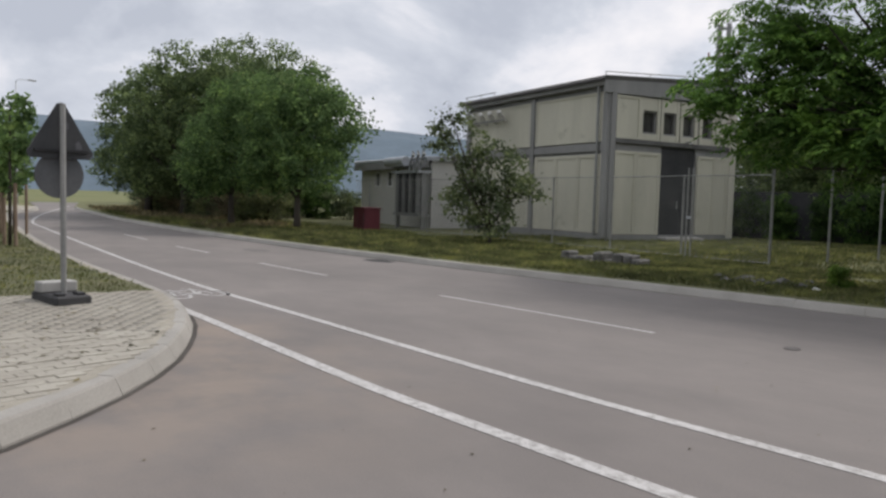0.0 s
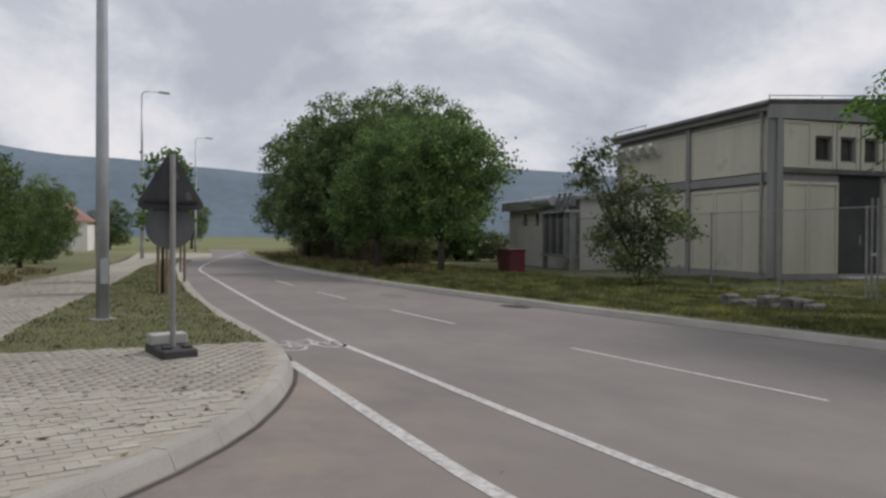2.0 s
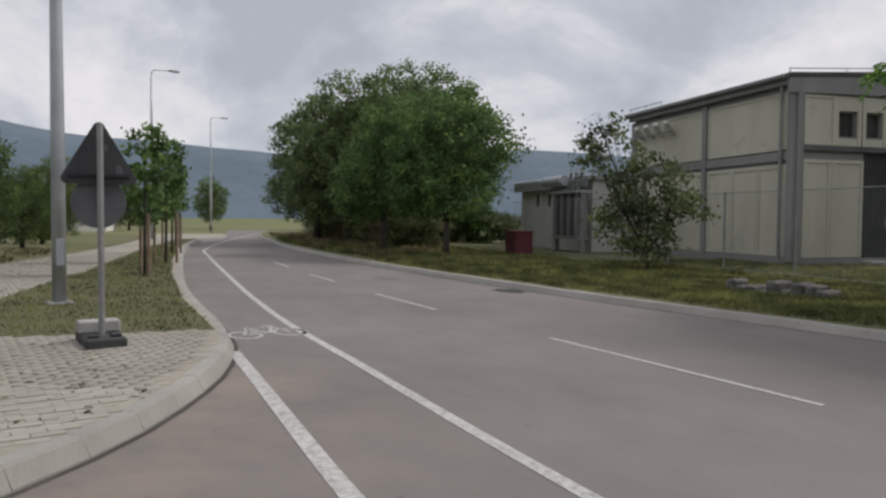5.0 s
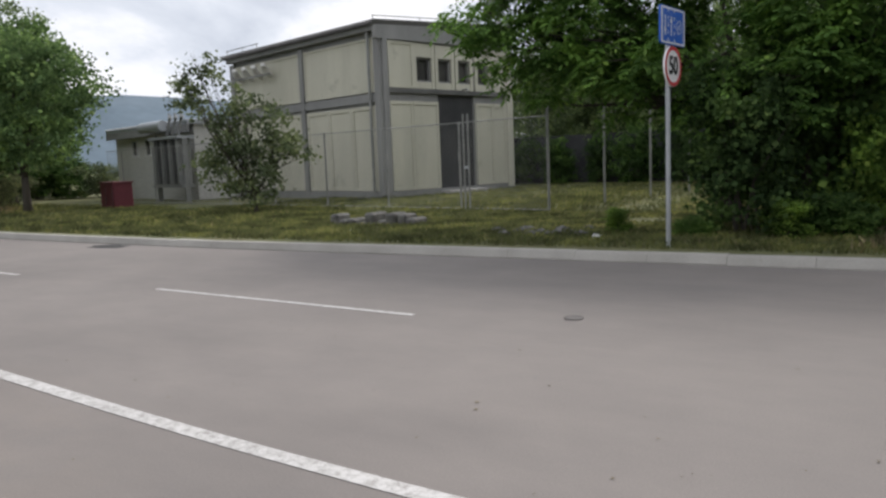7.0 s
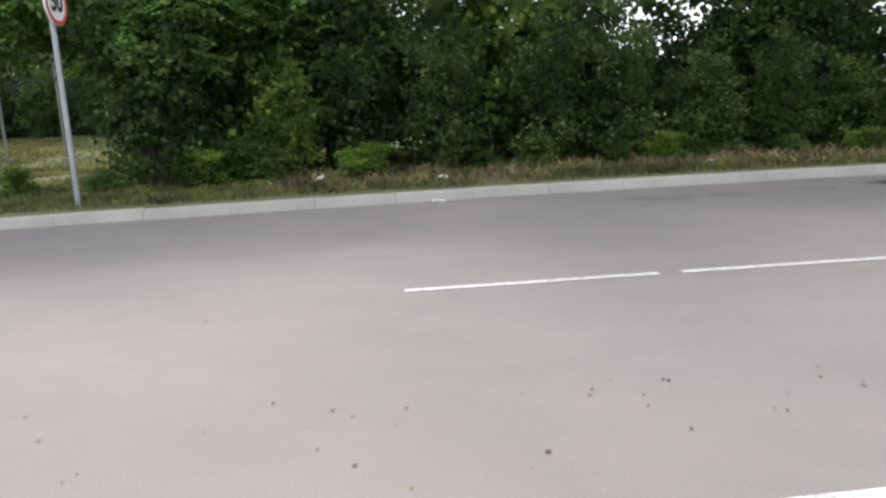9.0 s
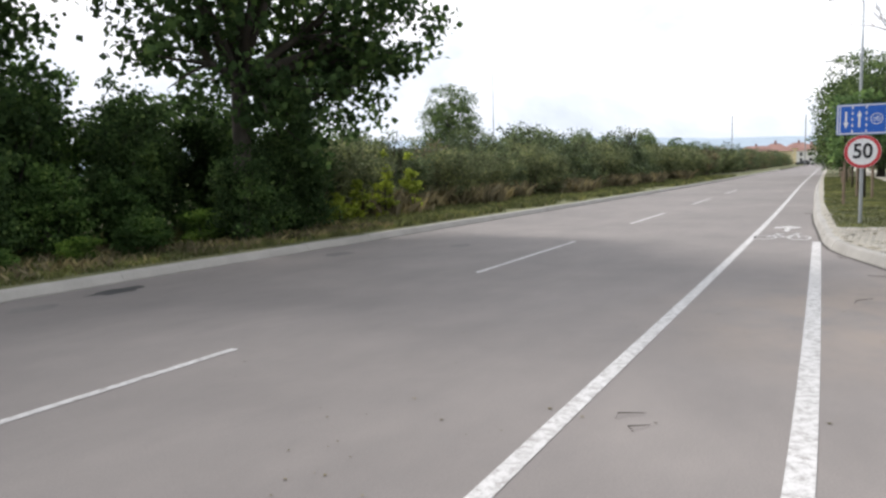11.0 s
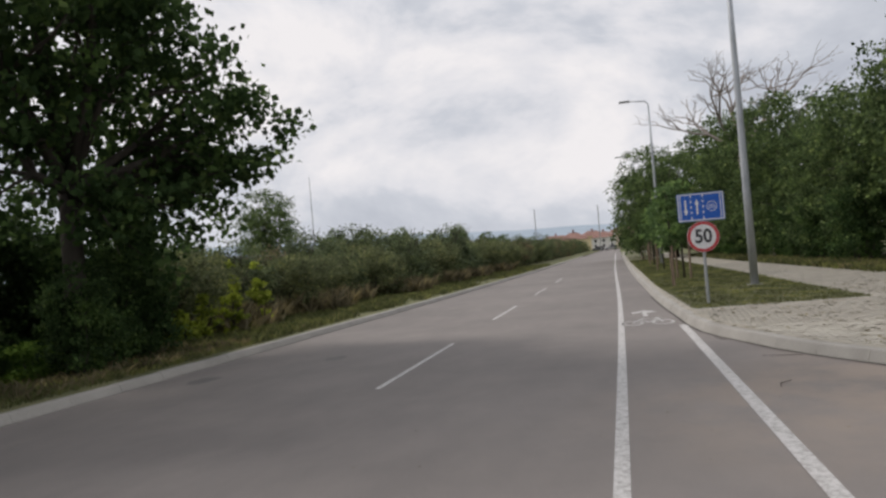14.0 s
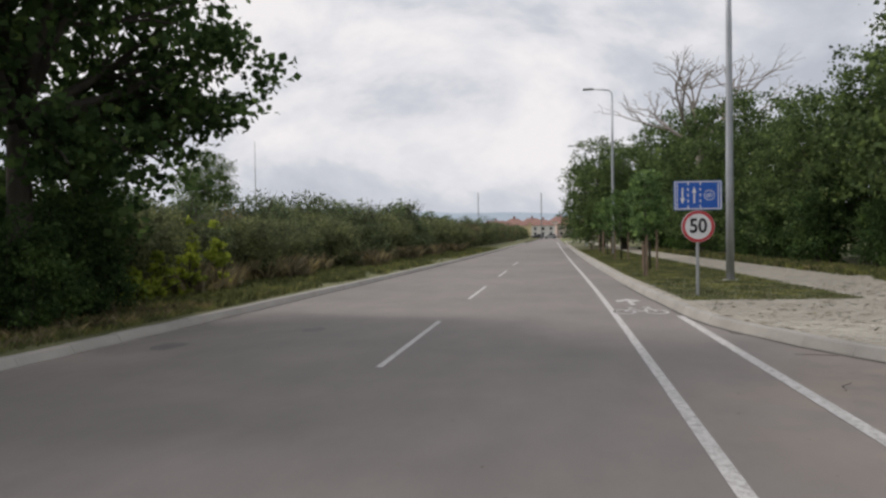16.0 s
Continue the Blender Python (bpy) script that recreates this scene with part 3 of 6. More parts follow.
def bike_symbol(name, m, label):
    """A bicycle painted on the road: two rings, frame and handlebar, 1.0 m across."""
    bm = bmesh.new()

    def bar(ax, ay, bx, by, w=0.05):
        d = Vector((bx - ax, by - ay)).normalized() * (w / 2)
        n = Vector((-d.y, d.x))
        bm.faces.new([bm.verts.new((*q, 0)) for q in (Vector((ax, ay)) + n, Vector((ax, ay)) - n, Vector((bx, by)) - n, Vector((bx, by)) + n)])

    for cx in (-0.30, 0.30):
        ring = []
        for k in range(24):
            a = 2 * math.pi * k / 24
            ring.append((bm.verts.new((cx + 0.22 * math.cos(a), 0.32 * math.sin(a), 0)), bm.verts.new((cx + 0.17 * math.cos(a), 0.25 * math.sin(a), 0))))
        for (a, b), (c, d) in zip(ring, ring[1:] + ring[:1]):
            bm.faces.new((a, c, d, b))
    for q in [(-0.30, 0, -0.12, 0.52), (-0.30, 0, 0.04, 0.02), (-0.12, 0.45, 0.04, 0.02), (-0.12, 0.5, 0.22, 0.52), (0.04, 0.02, 0.22, 0.52), (0.22, 0.68, 0.30, 0), (0.14, 0.70, 0.30, 0.66), (-0.2, 0.62, -0.04, 0.62), (-0.12, 0.45, -0.12, 0.62)]:
        bar(*q)
    for f in bm.faces:
        f.normal_update()
        if f.normal.z < 0:
            f.normal_flip()
    ob = tagged(part(name, bm, M_PAINT), label, "road marking", kind="structure")
    ob.matrix_basis = m
    return ob


bike_symbol("cycle_symbol_west", pose(-10.75, -0.25, 0.004, 0, 0, 95), "white painted bicycle on the road")
bike_symbol("cycle_symbol_east", pose(14.8, -0.52, 0.004, 0, 0, -90) @ Matrix.Diagonal((0.95, 1.3, 1, 1)), "white painted bicycle on the road")
bm = bmesh.new()
for q in [[(16.1, -0.57), (16.1, -0.47), (17.1, -0.47), (17.1, -0.57)], [(16.75, -0.25), (17.1, -0.25), (17.5, -0.52), (17.1, -0.79), (16.75, -0.57), (17.1, -0.52)]]:
    f = bm.faces.new([bm.verts.new((*p, 0.004)) for p in q])
    f.normal_update()
    if f.normal.z < 0:
        f.normal_flip()
tagged(part("lane_arrow", bm, M_PAINT), "small white painted arrow ahead of the bicycle", "road marking", kind="structure")

# ---- the main building ----
# axes along the long wall and along the gable wall
BX, BY = Vector((-0.98054, 0.19632, 0)), Vector((0.19632, 0.98054, 0))
HOUSE = Matrix(((BX.x, BY.x, 0, -16.68), (BX.y, BY.y, 0, 17.17), (0, 0, 1, 0.27), (0, 0, 0, 1)))
# local axes: x along the long wall (away to the west), y along the gable wall, z up from 0.27
hall = thing("industrial_hall", "two-storey cream panelled hall with grey concrete frame", "building", HOUSE)
LONG, DEEP, TOP = 9.5, 6.5, 5.62


def core_wall(bm, holes, along, y0, y1, length, z0, z1, flip):
    """A wall with oblong holes, made of the boxes between them. along: 'x' or 'y'."""
    xs = sorted({0, length, *[h[0] for h in holes], *[h[1] for h in holes]})
    zs = sorted({z0, z1, *[h[2] for h in holes], *[h[3] for h in holes]})
    for a, b in zip(xs, xs[1:]):
        for c, d in zip(zs, zs[1:]):
            if any(h[0] <= (a + b) / 2 <= h[1] and h[2] <= (c + d) / 2 <= h[3] for h in holes):
                continue
            box(bm, a, y0, c, b, y1, d) if along == "x" else box(bm, y0, a, c, y1, b, d)
    bmesh.ops.remove_doubles(bm, verts=bm.verts, dist=0.0005)
    return bm


WINS = [(1.54, 2.26), (2.57, 3.24), (3.57, 4.21), (4.6, 5.18)]
gable_holes = [(a, b, 3.84, 4.62) for a, b in WINS] + [(2.55, 4.38, 0.0, 3.4)]
part("wall", core_wall(bmesh.new(), gable_holes, "y", 0.0, 0.25, DEEP, 0, TOP, False), M_GREY, hall, "grey gable wall behind the panels")
part("wall", core_wall(bmesh.new(), [], "x", 0.0, 0.25, LONG, 0, TOP, False), M_GREY, hall, "grey long wall behind the panels").matrix_basis = pose(0.25, 0, 0) @ Matrix.Diagonal(((LONG - 0.25) / LONG, 1, 1, 1))
part("wall", boxm(0.25, DEEP - 0.25, 0, LONG, DEEP, TOP), M_GREY, hall)
part("wall", boxm(LONG - 0.25, 0.25, 0, LONG, DEEP - 0.25, TOP), M_GREY, hall)
# roof: a shallow single slope with a corrugated edge
bm = bmesh.new()
rows = []
for y, z in ((-0.42, 0.02), (DEEP + 0.2, 0.42), (DEEP + 0.2, 0.36), (-0.42, -0.04)):
    rows.append([bm.verts.new((-0.2 + i * 0.0206, y, TOP + z + 0.06 * math.cos(i * math.pi / 4))) for i in range(481)])
for a, b in zip(rows, rows[1:] + rows[:1]):
    for i in range(480):
        bm.faces.new((a[i], a[i + 1], b[i + 1], b[i]))
bm.faces.new([r[0] for r in rows]), bm.faces.new([r[-1] for r in rows])
bmesh.ops.recalc_face_normals(bm, faces=bm.faces)
part("roof", bm, M_ROOF, hall, "corrugated grey sheet roof")
part("fascia", boxm(-0.12, -0.26, TOP - 0.24, LONG + 0.1, -0.08, TOP - 0.06, 0.02), M_GREY, hall, "deep grey eaves beam")
bm = bmesh.new()
vs = [(-0.14, -0.32, TOP - 0.5), (-0.14, DEEP + 0.1, TOP - 0.42), (-0.14, DEEP + 0.1, TOP + 0.5), (-0.14, -0.32, TOP + 0.09)]
a = [bm.verts.new(v) for v in vs]
b = [bm.verts.new((-0.02, *v[1:])) for v in vs]
bm.faces.new(a), bm.faces.new(list(reversed(b)))
for i in range(4):
    bm.faces.new((a[i], b[i], b[(i + 1) % 4], a[(i + 1) % 4]))
bmesh.ops.recalc_face_normals(bm, faces=bm.faces)
part("parapet", bm, M_GREY, hall, "grey sloping gable parapet")
bm = tubem([(-0.05, -0.3, TOP + 0.22), (-0.05, DEEP, TOP + 0.60)], 0.02, 5)
for y in (-0.28, 1.8, 4.0, 6.2):
    tube(bm, [(-0.05, y, TOP + 0.1), (-0.05, y, TOP + 0.25 + 0.055 * y)], 0.015, 5)
part("lightning_rail", bm, M_OLDSTEEL, hall, "thin steel rod along the gable edge")
bm = bmesh.new()
tube(bm, [(LONG - 2.4, -0.2, TOP + 0.28), (LONG + 0.1, -0.2, TOP + 0.28)], 0.02, 5)
for x in (LONG - 2.3, LONG - 1.2, LONG):
    tube(bm, [(x, -0.2, TOP), (x, -0.2, TOP + 0.29)], 0.015, 5)
part("lightning_rail", bm, M_OLDSTEEL, hall, "thin steel rod along the roof edge")
for x, w in ((-0.06, 0.26), (4.3, 0.24), (9.24, 0.3)):
    part("pillar", boxm(x, -0.14, 0, x + w, 0.0, TOP - 0.3, 0.015), M_GREY, hall)
part("pillar", boxm(-0.137, 0.001, 0, -0.0, 0.22, TOP - 0.45, 0.015), M_GREY, hall)
part("pillar", boxm(-0.12, 6.15, 0, 0.0, 6.5, TOP - 0.45, 0.015), M_CREAM, hall)
part("belt_course", boxm(0.21, -0.10, 3.1, LONG, 0.0, 3.38, 0.015), M_GREY, hall, "grey beam between the storeys")
part("belt_course", boxm(-0.10, 0.23, 3.40, 0.0, 6.15, 3.56, 0.015), M_SOOTED, hall, "narrow soot-stained ledge")
part("plinth", boxm(0.21, -0.09, -0.2, LONG, 0.0, 0.14), M_GREY, hall)
part("plinth", boxm(-0.09, 0.0, -0.2, 0.0, DEEP, 0.12), M_GREY, hall)


def framed_panel(bm, u0, u1, z0, z1, axis, d=0.05, rim=0.09):
    """A recessed cream panel with a raised rim, on the outer face of a wall."""
    def bx(a, b, c, e, t):
        if axis == "x":
            box(bm, a, -t, c, b, 0.0, e)
        else:
            box(bm, -t, a, c, 0.0, b, e)
    if d:
        bx(u0 + rim, u1 - rim, z0 + rim, z1 - rim, d)
    bx(u0, u1, z1 - rim, z1, d + 0.035)
    bx(u0, u1, z0, z0 + rim, d + 0.035)
    bx(u0, u0 + rim, z0 + rim, z1 - rim, d + 0.035)
    bx(u1 - rim, u1, z0 + rim, z1 - rim, d + 0.035)
    return bm


for a, b in ((0.25, 4.26), (4.58, 9.2)):
    part("panel", framed_panel(bmesh.new(), a, b, 3.44, 5.2, "x", 0.04, 0.07), M_CREAM, hall)
    k = (b - a) / 3
    for i in range(3):
        part("panel", framed_panel(bmesh.new(), a + i * k, a + (i + 1) * k - 0.02, 0.16, 3.0, "x", rim=0.11), M_CREAM, hall)
for a, b in ((0.27, 1.3), (1.32, 2.5), (4.45, 5.4), (5.42, 6.12)):
    part("panel", framed_panel(bmesh.new(), a, b, 0.14, 3.14, "y", rim=0.1), M_CREAM, hall)
for a, b in ((0.27, 1.40), (5.34, 6.12)):
    part("panel", framed_panel(bmesh.new(), a, b, 3.58, 5.1, "y"), M_CREAM, hall)
for (a, b) in WINS:
    bm = bmesh.new()
    box(bm, -0.07, a - 0.13, 3.58, 0, a, 5.1)
    box(bm, -0.07, b, 3.58, 0, b + 0.13, 5.1)
    box(bm, -0.05, a, 3.58, 0, b, 3.81)
    box(bm, -0.05, a, 4.65, 0, b, 5.1)
    part("panel", bm, M_CREAM, hall, "cream panel round a small window")
    w = part("window", framed_panel(bmesh.new(), a, b, 3.83, 4.63, "y", 0.0, 0.045), M_GREY, hall, "small square window with grey frame")
    w.location.x = 0.08
    part("pane", boxm(0.10, a + 0.03, 3.86, 0.12, b - 0.03, 4.6), M_GLASS, w).location.x = 0.0
door = part("door", boxm(0.06, 2.55, 0.02, 0.12, 4.38, 3.4), M_DARKDOOR, hall, "tall dark sheet-metal double door")
bm = bmesh.new()
for i in range(14):
    box(bm, 0.035, 2.58 + i * 0.128, 0.06, 0.06, 2.62 + i * 0.128, 3.36)
part("rib", bm, M_DARKDOOR, door)
part("door_handle", boxm(0.0, 3.50, 1.1, 0.04, 3.54, 1.4), M_OLDSTEEL, door)
part("door_lamp", tubem([(-0.10, 3.7, 3.58), (-0.34, 3.7, 3.62), (-0.40, 3.7, 3.5)], [0.03, 0.03, 0.09], 8), M_OLDSTEEL, hall, "small wall lamp above the door")
part("step", boxm(-0.5, 2.5, -0.12, 0.0, 4.5, 0.03, 0.01), M_BLOCK, hall, "low concrete doorstep")
part("downpipe", tubem([(0.40, -0.20, TOP - 0.1), (0.40, -0.18, TOP - 0.5), (0.40, -0.18, 0.1)], 0.05, 8), M_OLDSTEEL, hall)
# insulators with a bracket high on the long wall
part("bracket", boxm(6.2, -0.34, 4.62, 9.2, -0.28, 4.68), M_OLDSTEEL, hall)
for i in range(4):
    x = 6.5 + i * 0.72
    part("insulator", tubem([(x, 0.0, 4.62), (x, -0.22, 4.70), (x - 0.05, -0.38, 4.86), (x - 0.16, -0.5, 4.96), (x - 0.34, -0.52, 4.94)], [0.10, 0.12, 0.13, 0.11, 0.05], 10), M_WALLG, hall, "grey porcelain wall bushing")

# ---- the low building behind ----
LOW = Matrix(((BX.x, BY.x, 0, -26.2), (BX.y, BY.y, 0, 17.0), (0, 0, 1, 0.1), (0, 0, 0, 1)))
low = thing("switch_house", "low grey annex with small windows and a silver roof edge", "building", LOW)
lw = [(4.0, 4.7, 1.95, 2.7), (5.4, 6.2, 1.95, 2.7), (2.5, 3.1, 1.95, 2.7)]
part("wall", core_wall(bmesh.new(), lw, "x", 0.0, 0.22, 8.0, 0, 3.1, False), M_WALLG, low, "stained pale grey render")
part("wall", boxm(0, 0.22, 0, 0.22, 6, 3.1), M_WALLG, low)
part("wall", boxm(7.78, 0.22, 0, 8.0, 6, 3.1), M_WALLG, low)
part("wall", boxm(0.22, 5.8, 0, 7.78, 6.0, 3.1), M_BLOCK, low)
bm = bmesh.new()
box(bm, -0.2, -0.35, 3.1, 8.2, 6.2, 3.22)
for i in range(40):
    tube(bm, [(-0.1 + i * 0.21, -0.4, 3.25), (-0.1 + i * 0.21, 6.2, 3.45)], 0.06, 5)
part("roof", bm, M_GALV, low, "pale corrugated roof")
part("fascia", boxm(-0.2, -0.37, 2.8, 8.2, -0.3, 3.1), M_GREY, low)
for a, b, c, d in lw:
    w = part("window", framed_panel(bmesh.new(), a, b, c, d, "x", 0.0, 0.06), M_WHITE, low, "small window with a pale frame")
    part("pane", boxm(a + 0.04, 0.08, c + 0.04, b - 0.04, 0.10, d - 0.04), M_GLASS, w)
    part("glazing_bar", boxm((a + b) / 2 - 0.02, 0.05, c + 0.06, (a + b) / 2 + 0.02, 0.08, d - 0.06), M_WHITE, w)
part("duct", tubem([(3.4, -0.65, 3.1), (1.2, -0.7, 3.1)], 0.22, 14), M_GALV, low, "round silver duct under the eaves")
part("downpipe", tubem([(3.34, -0.1, 3.0), (3.34, -0.1, 0.0)], 0.05, 8), M_OLDSTEEL, low)

trafo = thing("transformer_rack", "grey steel switchgear rack with tall dark fins", "switchgear", LOW @ pose(0.3, -1.0, 0))
for i in range(7):
    part("fin", boxm(-0.9 + i * 0.34, -0.05, 0.75, -0.78 + i * 0.34, 0.5, 2.5), M_DARKDOOR if i % 2 else M_OLDSTEEL, trafo)
part("top_beam", boxm(-1.1, -0.12, 2.52, 1.5, 0.6, 2.62), M_GALV, trafo)
part("base_beam", boxm(-1.1, -0.05, 0.62, 1.5, 0.5, 0.74), M_OLDSTEEL, trafo)
for x in (-1.08, 1.42):
    part("leg", boxm(x, 0.1, -0.05, x + 0.08, 0.3, 2.52), M_OLDSTEEL, trafo)
for i in range(3):
    part("bushing", tubem([(-0.6 + i * 0.5, 0.2, 2.6), (-0.75 + i * 0.5, 0.2, 3.0), (-1.0 + i * 0.5, 0.2, 3.35), (-0.9 + i * 0.5, 0.2, 3.5)], [0.07, 0.09, 0.10, 0.04], 8), M_OLDSTEEL, trafo, "ribbed grey bushing")

red = thing("red_cabinet", "faded dark red steel cabinet standing in the yard", "cabinet", pose(-24.9, 12.6, 0.12, 0, 0, 168) @ Matrix.Scale(0.8, 4))
part("body", boxm(-0.75, -0.4, 0, 0.75, 0.4, 1.15, 0.02), M_RED, red)
part("lid", boxm(-0.8, -0.45, 1.15, 0.8, 0.45, 1.22, 0.01), M_RED, red)
part("door", boxm(-0.7, 0.4, 0.1, -0.02, 0.43, 1.08), M_RED, red)
part("door", boxm(0.02, 0.4, 0.1, 0.7, 0.43, 1.08), M_RED, red)
for x in (-0.66, 0.06):
    part("hinge", boxm(x, 0.43, 0.2, x + 0.03, 0.445, 0.95), M_DARKDOOR, red)
part("base_frame", boxm(-0.7, -0.36, -0.1, 0.7, 0.36, 0.0), M_DARKDOOR, red)

# poles with a rack behind the hall
mast = thing("power_pole", "twin steel power poles with a cross arm above the roof", "power pole", pose(-20.3, 31.0, 0.1))
for x in (-0.25, 0.25):
    part("pole", tubem([(x, 0, -0.1), (x, 0, 10.6)], [0.16, 0.12], 8), M_OLDSTEEL, mast)
part("cross_arm", boxm(-0.9, -0.06, 8.9, 0.9, 0.06, 9.05), M_OLDSTEEL, mast)
part("cross_arm", boxm(-0.4, -0.06, 10.3, 0.4, 0.06, 10.42), M_OLDSTEEL, mast)
for x in (-0.8, 0.0, 0.8):
    part("insulator", tubem([(x, 0, 9.05), (x, 0, 9.3)], [0.06, 0.03], 8), M_BRICKRED, mast)
part("guy_wire", tubem([(0.3, 0, 9.0), (2.2, -0.4, 0.0)], 0.012, 4), M_OLDSTEEL, mast)

# ---- fence ----
fence = thing("chain_link_fence", "galvanised chain-link fence on steel posts", "fence", pose(-8.4, 12.5, 0.12, 0, 0, math.degrees(math.atan2(3.0, -21.6))))
FL, FH = 21.8, 2.15
for i in range(9):
    x = i * 2.55
    part("post", tubem([(x, 0, -0.1), (x, 0, FH + 0.03)], 0.027, 8), M_OLDSTEEL, fence)
for z in (0.1, FH):
    part("rail", tubem([(0, 0.03, z), (FL, 0.03, z)], 0.013, 6), M_OLDSTEEL, fence)
bm = bmesh.new()
for k in range(int((FL + FH) / 0.11)):
    for s in (1, -1):
        a = k * 0.11 - (FH if s > 0 else 0)
        p0, p1 = max(0, -a) if s > 0 else max(0, a - FL), min(FH, FL - a) if s > 0 else min(FH, a)
        if p1 > p0:
            tube(bm, [(a + s * p0, 0.002 * s, p0), (a + s * p1, 0.002 * s, p1)], 0.0022, 3)
tagged(part("chain_link", bm, M_OLDSTEEL, fence), "thin diagonal wire mesh", kind="stuff")
side_fence = thing("chain_link_fence", "side run of the chain-link fence going back", "fence", pose(-8.4, 12.5, 0.12, 0, 0, 82))
for i in range(7):
    part("post", tubem([(0.01 + i * 2.4, 0, -0.1), (0.01 + i * 2.4, 0, FH + 0.3)], 0.03, 8), M_OLDSTEEL, side_fence)
gate = thing("gate_post", "pair of steel gate posts in the fence", "gate post", pose(-10.75, 12.85, 0.12))
for x in (0, 0.13):
    part("post", tubem([(x, -0.08, -0.1), (x, -0.08, 2.35)], 0.026, 8), M_OLDSTEEL, gate)
part("latch", boxm(0.0, -0.11, 1.05, 0.13, -0.05, 1.12), M_GALV, gate)

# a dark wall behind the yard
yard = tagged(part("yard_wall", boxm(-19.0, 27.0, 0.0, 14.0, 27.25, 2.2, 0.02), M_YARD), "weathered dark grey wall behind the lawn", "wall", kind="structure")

# ---- signs and lamps ----


def disc(r, depth, n=40):
    bm = bmesh.new()
    bmesh.ops.create_cone(bm, cap_ends=True, segments=n, radius1=r, radius2=r, depth=depth, matrix=Matrix.Rotation(radians(90), 4, "X"))
    return bm


def ring(r1, r0, y, n=40):
    bm = bmesh.new()
    o = [(bm.verts.new((r1 * math.cos(a), y, r1 * math.sin(a))), bm.verts.new((r0 * math.cos(a), y, r0 * math.sin(a)))) for a in (2 * math.pi * k / n for k in range(n))]
    for (a, b), (c, d) in zip(o, o[1:] + o[:1]):
        bm.faces.new((a, b, d, c))
    return bm


def plate(w, h, y0, y1, r=0.03):
    pts = []
    for cx, cz, a0 in ((w / 2 - r, h / 2 - r, 0), (-w / 2 + r, h / 2 - r, 90), (-w / 2 + r, -h / 2 + r, 180), (w / 2 - r, -h / 2 + r, 270)):
        pts += [(cx + r * math.cos(radians(a0 + k * 30)), cz + r * math.sin(radians(a0 + k * 30))) for k in range(4)]
    bm = bmesh.new()
    a, b = [bm.verts.new((x, y0, z)) for x, z in pts], [bm.verts.new((x, y1, z)) for x, z in pts]
    bm.faces.new(a), bm.faces.new(list(reversed(b)))
    for i in range(len(pts)):
        bm.faces.new((a[i], b[i], b[(i + 1) % len(pts)], a[(i + 1) % len(pts)]))
    bmesh.ops.recalc_face_normals(bm, faces=bm.faces)
    return bm


def flat(polys, y):
    bm = bmesh.new()
    for q in polys:
        bm.faces.new([bm.verts.new((x, y, z)) for x, z in q])
    bmesh.ops.recalc_face_normals(bm, faces=bm.faces)
    return bm


